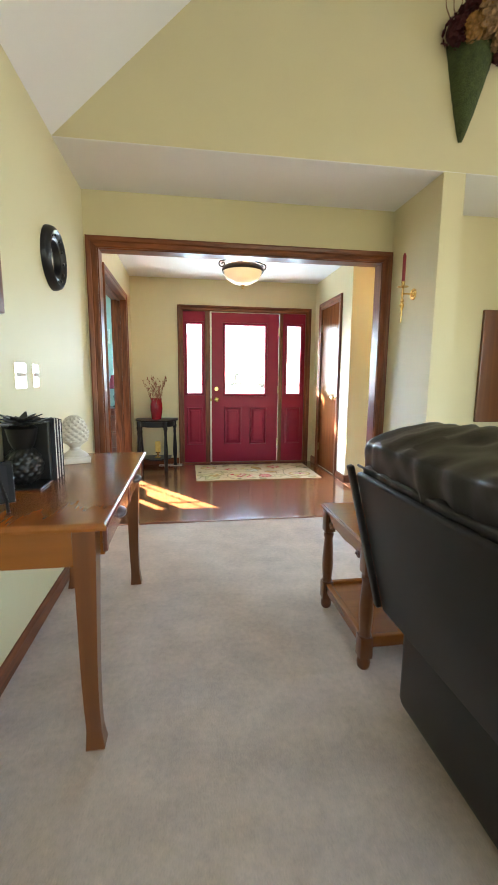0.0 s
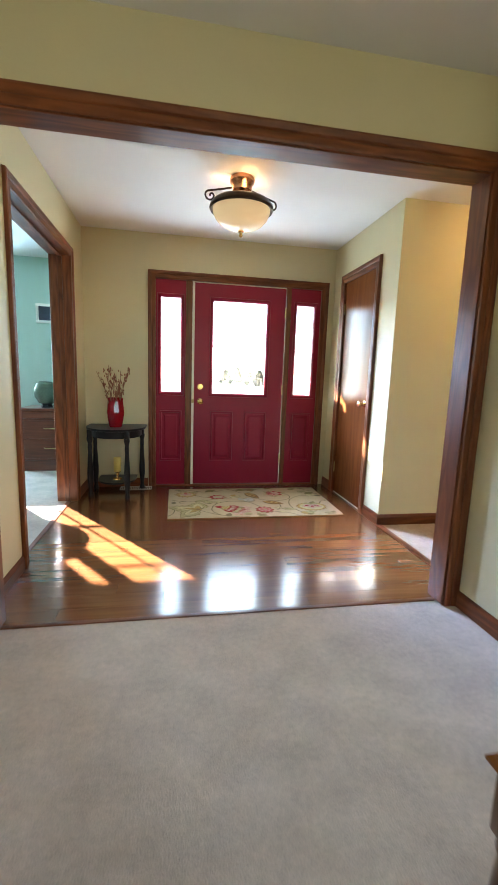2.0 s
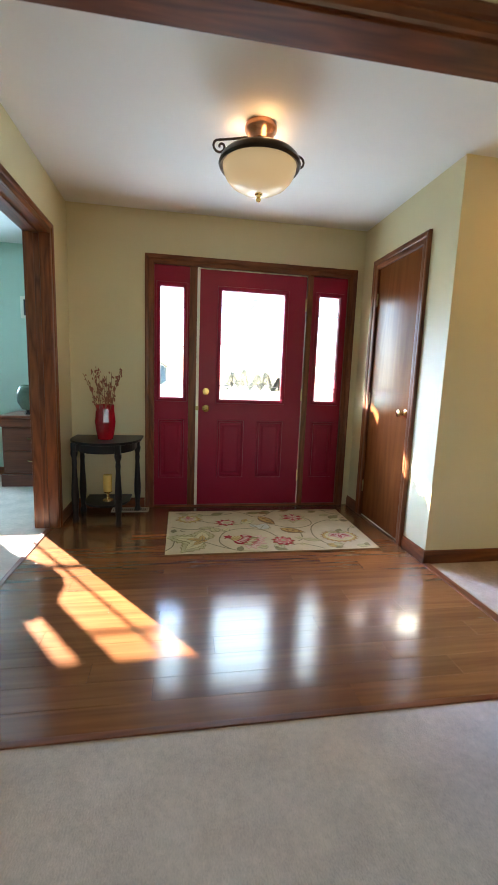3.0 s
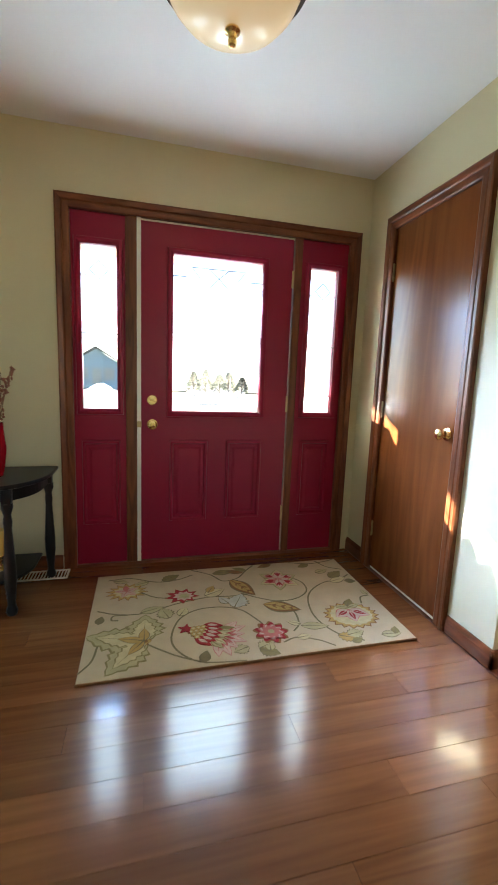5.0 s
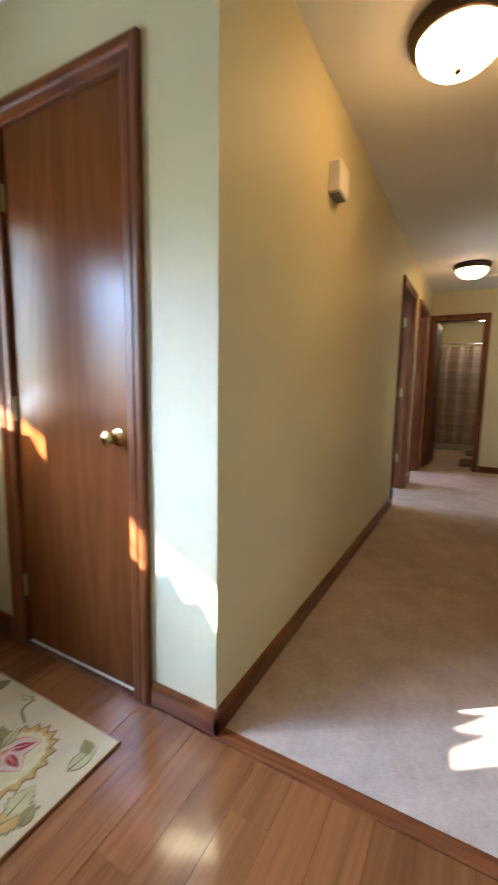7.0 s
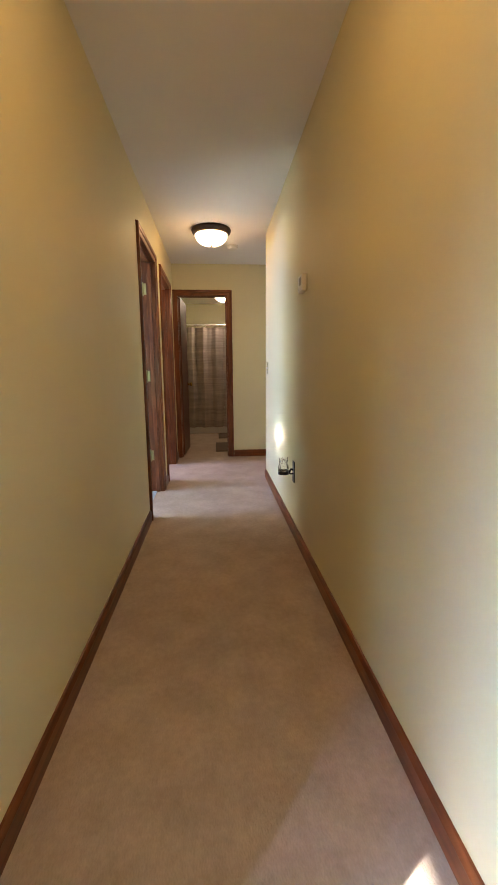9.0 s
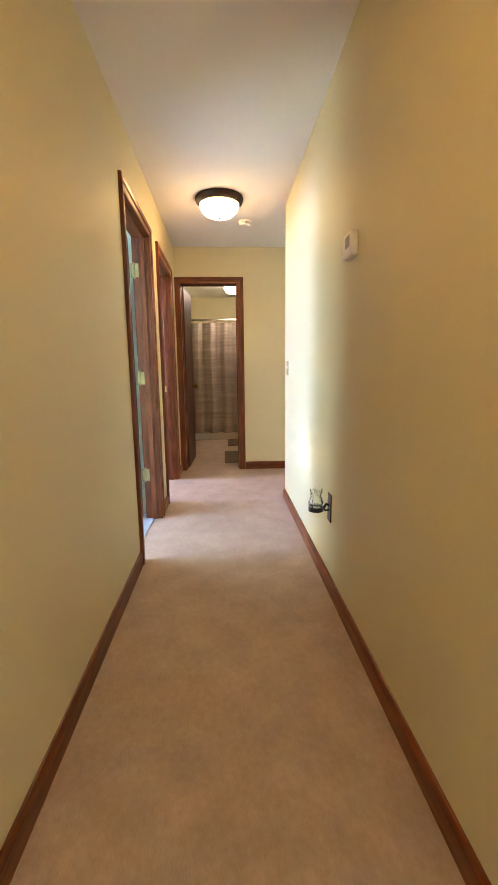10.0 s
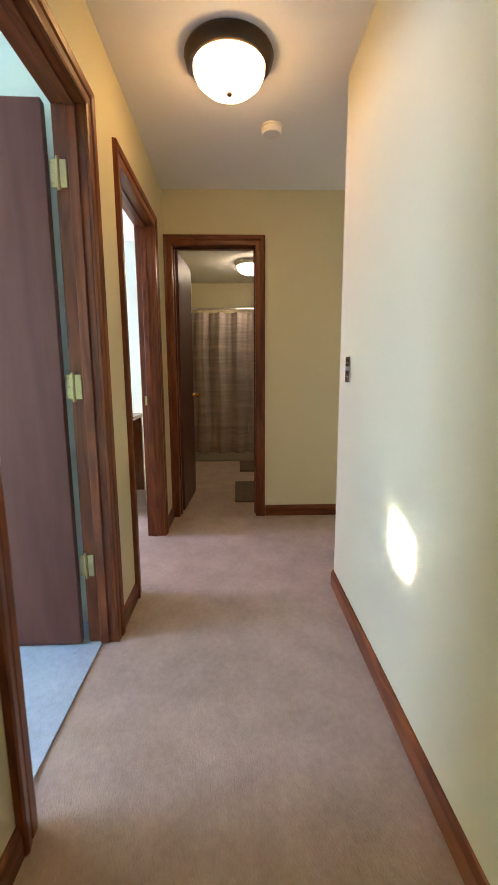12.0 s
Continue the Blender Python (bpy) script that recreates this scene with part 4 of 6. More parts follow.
def recliner():
    t = thing("recliner", pose(-0.62, -3.46, 0, 0, 0, 0), "dark brown leather recliner standing on the carpet", "recliner")
    part("base", box(-0.40, 0.42, -0.40, 0.365, 0.045, 0.53, 0.04, 5), LEATHER, t, "", True)
    lean = -14
    back = part("backrest", moved(cushion(0.085, 0.39, 0.31, 0.0, 1, 12, 0.003), -0.41, 0, 0.62, 0, lean, 0), LEATHER, t, "", True)
    part("back_panel", moved(box(-0.012, 0.012, -0.385, 0.385, -0.255, 0.235, 0.010, 3), -0.505, 0, 0.625, 0, lean, 0), LEATHER_BACK, back, "smooth dark back panel", True)
    part("back_flap", moved(box(-0.010, 0.010, -0.014, 0.014, -0.225, 0.275, 0.006, 3), -0.520, 0.395, 0.605, 0, lean, 0), LEATHER, back, "", True)
    part("yoke", moved(cushion(0.026, 0.395, 0.040, 0.004, 3, 30, 0.009), -0.528, 0, 0.842, 0, lean, 0), LEATHER, back, "puckered leather yoke under the headrest", True)
    part("headrest", moved(cushion(0.140, 0.425, 0.098, 0.022, 7, 34, 0.016), -0.415, 0, 0.893, 0, lean, 0), LEATHER, back, "creased pillow-top headrest", True)
    part("piping", tube([(-0.552 + 0.003 * math.sin(31 * y), y, 0.868 + 0.004 * math.sin(9 * y)) for y in np.linspace(-0.405, 0.415, 30)], 0.0045, 8), LEATHER, back, "stitched piping", True)
    for sy in (-1, 1):
        part("armrest", moved(cushion(0.40, 0.10, 0.14, 0.02, 11 + sy, 10, 0.004), 0.08, sy * 0.34, 0.50), LEATHER, t, "", True)
    part("seat", moved(cushion(0.30, 0.25, 0.09, 0.02, 5, 8), 0.12, 0, 0.47), LEATHER, t, "", True)
    part("footrest", moved(cushion(0.05, 0.25, 0.17, 0.01, 9, 8), 0.46, 0, 0.30), LEATHER, t, "", True)
    for sx in (-0.25, 0.30):
        for sy in (-0.3, 0.3):
            part("foot", moved(lathe([(0, 0), (0.025, 0), (0.022, 0.055), (0, 0.055)], 14), sx, sy, 0), BLACK, t)
    return t


console_table()
end_table()
recliner()

# ---- lamps ----


def foyer_lamp():
    t = thing("ceiling_lamp", (-1.142, 0.02, 2.393), "lit bronze ceiling lamp with an alabaster bowl and scrolls", "ceiling lamp")
    part("canopy", lathe([(0, 0), (0.076, 0), (0.082, -0.014), (0.080, -0.030), (0.066, -0.048), (0.062, -0.080), (0.0, -0.080)], 32), COPPER, t, "polished copper canopy", True)
    part("stem", lathe([(0, -0.080), (0.018, -0.080), (0.018, -0.30), (0, -0.30)], 16), BRONZE, t)
    for k in range(3):
        a = radians(100 + 120 * k)
        part("strut", tube([(0.015 * math.cos(a), 0.015 * math.sin(a), -0.12), (0.11 * math.cos(a), 0.11 * math.sin(a), -0.133)], 0.005, 8), BRONZE, t)
    part("pan", lathe([(0.10, -0.128), (0.150, -0.136), (0.188, -0.152), (0.205, -0.170), (0.211, -0.190), (0.204, -0.204), (0.190, -0.196), (0.184, -0.180), (0.14, -0.155), (0.10, -0.138), (0.10, -0.128)], 48), BRONZE, t, "dark bronze rim", True)
    part("bowl", lathe([(0.190, -0.190), (0.187, -0.214), (0.172, -0.249), (0.143, -0.281), (0.097, -0.307), (0.046, -0.321), (0.0, -0.324)], 48), FOYER_BOWL, t, "glowing alabaster glass bowl", True)
    part("finial", lathe([(0, -0.320), (0.020, -0.321), (0.022, -0.328), (0.012, -0.333), (0.009, -0.342), (0.013, -0.350), (0.010, -0.360), (0, -0.366)], 18), BRASS, t, "brass finial", True)
    for k in range(2):
        a = radians(8 + 180 * k)
        c, s = math.cos(a), math.sin(a)
        pts = [(0.07, -0.070), (0.15, -0.092), (0.215, -0.108)]
        pts += [(0.215 + 0.028 * math.sin(u), -0.136 + 0.028 * math.cos(u)) for u in np.linspace(0, math.pi * 1.5, 10)]
        pts += [(0.200 + 0.013 * math.sin(u), -0.136 + 0.013 * math.cos(u)) for u in np.linspace(math.pi * 1.5, math.pi * 2.6, 7)]
        part("scroll", tube([(r * c, r * s, z) for r, z in pts], 0.006, 8), BRONZE, t, "scrolled iron arm", True)
    return t


def hall_lamp(x, y, mat=HALL_BOWL, rim=BRONZE):
    t = thing("ceiling_lamp", (x, y, 2.393), "lit flush ceiling lamp with a dark bronze rim and frosted bowl", "ceiling lamp", "flush lamps along the hall")
    part("pan", lathe([(0, 0), (0.178, 0), (0.183, -0.012), (0.176, -0.034), (0.160, -0.048), (0.148, -0.050), (0.146, -0.04), (0, -0.035)], 48), rim, t, "dark bronze rim" if rim is BRONZE else "white enamel rim", True)
    part("bowl", lathe([(0.147, -0.044), (0.146, -0.065), (0.134, -0.092), (0.105, -0.118), (0.065, -0.134), (0.025, -0.139), (0, -0.140)], 40), mat, t, "glowing frosted glass bowl", True)
    part("finial", lathe([(0, -0.137), (0.011, -0.138), (0.012, -0.146), (0.006, -0.152), (0, -0.153)], 14), BRONZE, t, "", True)
    return t


foyer_lamp()
hall_lamp(0.845, -0.475)
hall_lamp(4.085, -0.478)
hall_lamp(7.2, -0.66, BATH_BOWL, PLASTIC)

# ---- foyer things ----


def half_moon_table():
    t = thing("half_moon_table", (-2.09, 1.055, 0), "black half-moon side table against the khaki wall", "side table")
    arc = lambda r, z: [(r * math.cos(a), -r * 1.15 * math.sin(a)) for a in np.linspace(0, math.pi, 25)]
    top = arc(0.262, 0)
    part("tabletop", slab([(0.262, 0.16), *top, (-0.262, 0.16)], 0.612, 0.632, 0.006), BLACK, t)
    part("apron", slab([(0.215, 0.14), *arc(0.215, 0), (-0.215, 0.14)], 0.545, 0.612), BLACK, t)
    part("shelf", slab([(0.17, 0.14), *arc(0.17, 0), (-0.17, 0.14)], 0.125, 0.140, 0.003), BLACK, t)
    for x, y in ((0.115, -0.245), (-0.215, -0.13), (0.215, 0.125), (-0.215, 0.125)):
        leg = merged(moved(lathe(turned_leg(0.545, 0.027), 18), 0, 0, 0), box(-0.02, 0.02, -0.02, 0.02, 0.53, 0.612, 0.003))
        part("leg", moved(leg, x, y, 0), BLACK, t, smooth=True)
    return t


half_moon_table()

vase = thing("vase", pose(-2.09, 0.985, 0.632) @ Matrix.Scale(1.22, 4), "ruby red glass vase holding dried stems", "vase")
part("body", lathe([(0, 0), (0.042, 0), (0.046, 0.006), (0.055, 0.05), (0.062, 0.11), (0.058, 0.15), (0.054, 0.19), (0.055, 0.215), (0.050, 0.213), (0.05, 0.19), (0.053, 0.14), (0.04, 0.02), (0, 0.015)], 12), RED_GLASS, vase, "", False)
DRIED = material("dried_stems", (0.22, 0.11, 0.06), 0.9, vary=0.35, scale=30, bump=0.2)
BERRY = material("dried_buds", (0.25, 0.09, 0.05), 0.9, vary=0.4, scale=30, bump=0.2)
rng = random.Random(4)
for k in range(15):
    a, tilt, ln = rng.uniform(0, 6.28), rng.uniform(0.15, 0.62), rng.uniform(0.30, 0.42)
    pts = [Vector((0.02 * math.cos(a), 0.02 * math.sin(a), 0.03))]
    for i in range(1, 9):
        f = i / 8
        pts.append(Vector(((0.02 + tilt * ln * f ** 1.3) * math.cos(a + 0.3 * f), (0.02 + 0.6 * tilt * ln * f ** 1.3) * math.sin(a + 0.3 * f), 0.03 + ln * f)))
    stem = part("stem", tube(pts, [0.003 - 0.0015 * i / 8 for i in range(9)], 5), DRIED, vase, "dried brown stem")
    bm = bmesh.new()
    for i in range(14):
        p = pts[4].lerp(pts[8], rng.random()) + Vector((rng.uniform(-.012, .012), rng.uniform(-.012, .012), rng.uniform(-.008, .016)))
        bmesh.ops.create_icosphere(bm, subdivisions=1, radius=rng.uniform(0.004, 0.0085), matrix=pose(*p, rng.uniform(0, 90), 0, 0) @ Matrix.Diagonal((0.7, 0.7, 1.6, 1)))
    part("bud_cluster", bm, BERRY, stem, "dried reddish buds")["kind"] = "stuff"

candle = thing("candle", (-2.085, 1.02, 0.140), "thick yellow candle on a brass stand under the table", "candle")
part("stand", lathe([(0, 0), (0.040, 0), (0.038, 0.008), (0.016, 0.014), (0.009, 0.03), (0.014, 0.042), (0.009, 0.055), (0.030, 0.068), (0.034, 0.074), (0, 0.074)], 20), BRASS, candle, "polished brass stand", True)
part("wax", lathe([(0, 0.074), (0.033, 0.074), (0.034, 0.20), (0.030, 0.205), (0.012, 0.198), (0, 0.198)], 24), WAX_YELLOW, candle, "yellow wax pillar", True)

vent = thing("floor_vent", (-1.935, 1.195, 0.0), "white metal floor vent beside the baseboard", "floor vent")
VENT_WHITE = material("vent_enamel", (0.6, 0.58, 0.52), 0.5, vary=0.05)
part("frame", merged(box(-0.15, 0.15, -0.055, -0.045, 0, 0.006, 0.001), box(-0.15, 0.15, 0.045, 0.055, 0, 0.006, 0.001), box(-0.15, -0.14, -0.045, 0.045, 0, 0.006), box(0.14, 0.15, -0.045, 0.045, 0, 0.006)), VENT_WHITE, vent)
for k in range(16):
    part("slat", box(-0.132 + k * 0.0172, -0.126 + k * 0.0172, -0.044, 0.044, 0.0, 0.004), VENT_WHITE, vent)


def wall_plate(name, label, axis, p, side, a, z, w, h, mat, toggles, tmat):
    t = thing(name, (0, 0, 0), label, "light switch")
    place = lambda a0, a1, d0, d1, z0, z1, b: box(a0, a1, p + side * d0, p + side * d1, z0, z1, b) if axis == "y" else box(p + side * d0, p + side * d1, a0, a1, z0, z1, b)
    plate = part("plate", place(a - w / 2, a + w / 2, 0.0005, 0.006, z - h / 2, z + h / 2, 0.002), mat, t)
    for o in toggles:
        part("toggle", place(a + o - 0.005, a + o + 0.005, 0.006, 0.018, z - 0.004, z + 0.014, 0.002), tmat, t)
        for dz in (-0.03, 0.03):
            part("screw", place(a + o - 0.003, a + o + 0.003, 0.006, 0.0075, z + dz - 0.003, z + dz + 0.003, 0.001), tmat, plate)
    return t


wall_plate("switch_plate", "polished chrome double light switch on the khaki wall", "x", -2.40, 1, -2.405, 1.141, 0.116, 0.108, CHROME, (-0.023, 0.023), PLASTIC)
wall_plate("switch_plate", "polished chrome single light switch on the khaki wall", "x", -2.40, 1, -2.225, 1.141, 0.075, 0.108, CHROME, (0.0,), PLASTIC)
wall_plate("switch_plate", "ivory light switch beside the study doorway", "x", -2.40, 1, -0.72, 1.14, 0.075, 0.115, GREY, (0.0,), PLASTIC)
wall_plate("switch_plate", "chrome light switch plate at the end of the hall", "y", -0.998, 1, 4.03, 1.125, 0.072, 0.115, CHROME, (0.0,), PLASTIC)

mirror = thing("round_mirror", pose(-2.40, -1.885, 1.745, 0, 90, 0) @ Matrix.Scale(1.09, 4), "small round mirror in a dark ridged frame", "mirror")
part("frame", lathe([(0.078, 0.004), (0.082, 0.022), (0.092, 0.028), (0.102, 0.022), (0.112, 0.034), (0.126, 0.040), (0.138, 0.032), (0.144, 0.018), (0.146, 0.001), (0.078, 0.001)], 48), BLACK, mirror, "glossy dark ridged frame", True)
part("glass", lathe([(0, 0.0065), (0.070, 0.0065), (0.079, 0.005), (0.079, 0.002), (0, 0.002)], 40), MIRROR, mirror, "round mirror glass")
for k in range(12):
    a = 2 * math.pi * k / 12
    part("bead", moved(lathe([(0, 0), (0.008, 0), (0.006, 0.007), (0, 0.009)], 10), 0.107 * math.cos(a), 0.107 * math.sin(a), 0.026), BLACK, mirror, "", True)

picture = thing("framed_picture", (-2.40, -2.92, 1.575), "framed picture in a brown frame on the wall", "picture")
CANVAS = material("picture_canvas", (0.035, 0.04, 0.055), 0.6, vary=0.5, scale=9, bump=0.1)
part("canvas", box(0.004, 0.012, -0.27, 0.27, -0.17, 0.17), CANVAS, picture)
for sy in (-1, 1):
    part("frame_side", box(0.001, 0.032, sy * 0.305 - 0.035, sy * 0.305 + 0.035, -0.21, 0.21, 0.006), TRIM_Z, picture)
    part("frame_rail", box(0.001, 0.032, -0.27, 0.27, sy * 0.19 - 0.02, sy * 0.19 + 0.02, 0.006), TRIM_Y, picture)

sconce = thing("candle_sconce", (-0.14, -1.476, 1.73), "brass wall sconce holding a tall red candle", "candle sconce")
part("rosette", moved(lathe([(0, 0.014), (0.012, 0.013), (0.020, 0.007), (0.034, 0.009), (0.040, 0.003), (0.040, 0.0005), (0, 0.0005)], 12), 0, 0, 0, 0, -90), BRASS, sconce, "", False)
part("arm", tube([(-0.012, 0, 0), (-0.05, 0, 0.002), (-0.082, 0, 0.0)], 0.0055, 10), BRASS, sconce, "", True)
part("stem", moved(lathe([(0, -0.20), (0.004, -0.195), (0.007, -0.17), (0.004, -0.155), (0.008, -0.135), (0.005, -0.115), (0.013, -0.09), (0.016, -0.075), (0.009, -0.06), (0.013, -0.05), (0.006, -0.03), (0.008, 0.0), (0.006, 0.03), (0.006, 0.04), (0, 0.04)], 16), -0.082, 0, 0), BRASS, sconce, "", True)
part("drip_pan", moved(lathe([(0, 0.040), (0.036, 0.044), (0.038, 0.048), (0.012, 0.05), (0.011, 0.075), (0.014, 0.082), (0, 0.082)], 20), -0.082, 0, 0), BRASS, sconce, "", True)
part("candle", moved(lathe([(0, 0.08), (0.0115, 0.08), (0.0110, 0.25), (0.004, 0.268), (0, 0.27)], 16), -0.082, 0, 0), WAX_RED, sconce, "red taper candle", True)

# dried flowers in a cone basket on the gable
basket = thing("wall_basket", (-0.055, -1.74, 2.56), "green moss cone basket of dried flowers hung on the gable", "wall basket")
MOSS = material("moss", (0.055, 0.075, 0.02), 0.95, vary=0.5, scale=25, fine=140, bump=1.0, dist=0.01)
bm = bmesh.new()
rings = []
for k in range(23):
    f = k / 22
    w, dp, z = 0.010 + 0.140 * f ** 0.85, 0.008 + 0.10 * f ** 0.9, 0.50 * f
    ring = []
    for i in range(25):
        a = math.pi * i / 24
        j = 1 + 0.06 * noise.noise(Vector((i * 0.9, k * 0.9, 2.0)))
        ring.append(bm.verts.new((w * math.cos(a) * j + 0.02 * f, -0.002 - dp * math.sin(a) * j, z)))
    rings.append(ring)
for a, b in zip(rings, rings[1:]):
    for i in range(24):
        bm.faces.new((a[i], a[i + 1], b[i + 1], b[i]))
bm.faces.new(rings[-1])
bmesh.ops.recalc_face_normals(bm, faces=bm.faces[:])
part("cone", bm, MOSS, basket, "ragged green moss cone", True)
FLOWERS = [material("dried_hydrangea_" + n, c, 0.9, vary=0.4, scale=40, bump=0.3) for n, c in (("gold", (0.34, 0.18, 0.05)), ("tan", (0.36, 0.22, 0.11)), ("wine", (0.06, 0.008, 0.010)))]


def flower_head(x, y, z, r, mat, n, label):
    bm = bmesh.new()
    for _ in range(n):
        d = Vector((rng.gauss(0, 1), rng.gauss(0, 1) - 0.6, rng.gauss(0, 1))).normalized()
        p = d * r * rng.uniform(0.8, 1.0)
        s = rng.uniform(0.010, 0.017)
        q = d.to_track_quat("Z", "Y").to_matrix().to_4x4()
        m = Matrix.Translation(p) @ q @ pose(0, 0, 0, rng.uniform(-35, 35), rng.uniform(-35, 35), rng.uniform(0, 360))
        v = [bm.verts.new(m @ Vector(c)) for c in ((0, 0, -0.003), (s, 0.3 * s, 0.002), (0.8 * s, 0.9 * s, 0.006), (0.1 * s, s, 0.003), (-0.8 * s, 0.7 * s, 0.005), (-s, -0.3 * s, 0.002), (-0.4 * s, -s, 0.006), (0.6 * s, -0.9 * s, 0.003))]
        for i in range(1, 8):
            bm.faces.new((v[0], v[i], v[i % 7 + 1]))
    bmesh.ops.create_icosphere(bm, subdivisions=2, radius=r * 0.8)
    return part("flower_head", moved(bm, x, y, z), mat, basket, label)


for x, y, z, r, k in ((-0.115, -0.07, 0.53, 0.075, 2), (-0.05, -0.12, 0.52, 0.065, 0), (0.035, -0.13, 0.56, 0.085, 1), (0.135, -0.11, 0.50, 0.065, 1), (0.18, -0.07, 0.45, 0.05, 2), (-0.03, -0.06, 0.63, 0.075, 2), (0.07, -0.07, 0.66, 0.075, 0), (0.16, -0.06, 0.60, 0.07, 0)):
    flower_head(x, y, z, r, FLOWERS[k], 110, ("golden dried hydrangea", "tan dried hydrangea", "dark wine dried flower")[k])
for k in range(7):
    a = -0.65 + 0.12 * k
    part("twig", tube([(-0.08 + 0.03 * k, -0.04, 0.5), (-0.08 + 0.03 * k + 0.16 * math.sin(a), -0.05, 0.66), (-0.08 + 0.03 * k + 0.25 * math.sin(a + 0.2), -0.04, 0.80)], [0.004, 0.003, 0.001], 5), DRIED, basket, "bare twig")

# ---- on the console table ----
TOP = 0.735


def scaled_body(name, parent, prof, mat, rows, label="", amp=0.006, seg=64):
    """A turned body covered with overlapping scales."""
    bm = lathe(prof, seg)
    z0, z1 = prof[0][1], prof[-1][1]
    for v in bm.verts:
        f = (v.co.z - z0) / (z1 - z0)
        a = math.atan2(v.co.y, v.co.x)
        u, w = a / (2 * math.pi) * 11, f * rows
        s = abs(math.sin(math.pi * (u + w / 2))) * abs(math.sin(math.pi * (u - w / 2)))
        r = math.hypot(v.co.x, v.co.y)
        if r > 1e-4:
            v.co.x *= 1 + amp * (s * 2 - 0.6) / max(r, 0.02)
            v.co.y *= 1 + amp * (s * 2 - 0.6) / max(r, 0.02)
    return part(name, bm, mat, parent, label, True)


finial = thing("artichoke_ornament", pose(-2.245, -2.215, TOP, 0, 0, 20), "cream ceramic artichoke ornament on the console table", "ornament")
part("plinth", merged(box(-0.062, 0.062, -0.062, 0.062, 0, 0.030, 0.004), lathe([(0, 0.03), (0.055, 0.03), (0.050, 0.042), (0.026, 0.058), (0.024, 0.072), (0.040, 0.088), (0.058, 0.100), (0.060, 0.106), (0, 0.106)], 32)), CREAM, finial, "", True)
scaled_body("bud", finial, [(0.0601 * math.sin(0.5 * math.pi * min(1, 0.75 + f)) if f < 0.25 else 0.062 * math.sqrt(max(0, 1 - ((f - 0.2) / 0.8) ** 2)), 0.100 + 0.125 * f) for f in np.linspace(0, 1, 40)], CREAM, 9, "ceramic bud of overlapping scales", 0.004)

BLACKISH = material("black_cast_resin", (0.006, 0.0055, 0.005), 0.32, vary=0.3, bump=0.1)
BOOK = material("black_book_cloth", (0.012, 0.012, 0.016), 0.45, vary=0.2, bump=0.1)
PAGES = material("page_edges", (0.62, 0.60, 0.55), 0.8, vary=0.1, fine=200)
for k in range(3):
    b = thing("book", (-2.305, -2.585 + 0.034 * k, TOP), "thin black book standing on the console table", "book", "black books between bookends")
    hgt = 0.245 - 0.006 * k
    part("cover", merged(box(-0.088, 0.088, -0.015, -0.0125, 0, hgt, 0.0008, 1), box(-0.088, 0.088, 0.0125, 0.015, 0, hgt, 0.0008, 1), box(-0.090, -0.086, -0.015, 0.015, 0, hgt, 0.0008, 1)), BOOK, b)
    part("pages", box(-0.0858, 0.084, -0.0123, 0.0123, 0.003, hgt - 0.003), PAGES, b, "pale page block")
bookend = thing("bookend", (-2.315, -2.655, TOP), "black cast pineapple bookend on the console table", "bookend")
part("stand", merged(box(-0.080, 0.085, -0.095, 0.048, 0, 0.010, 0.003), box(-0.080, 0.085, 0.024, 0.048, 0.010, 0.232, 0.003)), BLACKISH, bookend)
scaled_body("pineapple", bookend, [(0.064 * math.sin(math.pi * (0.12 + 0.80 * f)) ** 0.6, 0.010 + 0.135 * f) for f in np.linspace(0, 1, 36)], BLACKISH, 8, "scaly pineapple body", 0.004)
part("neck", lathe([(0.0, 0.13), (0.030, 0.13), (0.046, 0.17), (0.055, 0.215), (0.03, 0.235), (0, 0.235)], 14), BLACKISH, bookend, "", True)
for k in range(26):
    a, row = 2 * math.pi * k / 13 + 0.24 * (k // 13), k // 13
    out = 0.098 - 0.018 * row + 0.010 * math.sin(k * 1.7)
    leafm = slab([(0, -0.012), (out * 0.55, -0.013), (out * 0.85, -0.006), (out, 0.0), (out * 0.85, 0.006), (out * 0.55, 0.013), (0, 0.012)], -0.002, 0.002)
    part("leaf", moved(leafm, 0, 0, 0.222 + 0.012 * row, 0, -10 - 9 * row - 5 * math.sin(k * 2.1), math.degrees(a)), BLACKISH, bookend)
easel = thing("picture_easel", pose(-2.30, -2.99, TOP, 0, 0, 25), "small black framed picture on an easel", "picture easel")
part("frame", moved(box(-0.075, 0.075, -0.008, 0.008, 0.02, 0.15, 0.003), 0, 0, 0, -22), BLACK, easel)
part("photo", moved(box(-0.058, 0.058, -0.0095, -0.0085, 0.035, 0.135), 0, 0, 0, -22), LEATHER_BACK, easel)
for sx in (-0.05, 0.05):
    part("easel_leg", tube([(sx, -0.055, 0.004), (sx, -0.02, 0.016), (sx, 0.0, 0.03), (sx * 0.4, 0.06, 0.15)], 0.005, 8), BLACK, easel, "", True)
part("easel_leg", tube([(0, 0.085, 0.004), (0, 0.06, 0.14)], 0.005, 8), BLACK, easel)

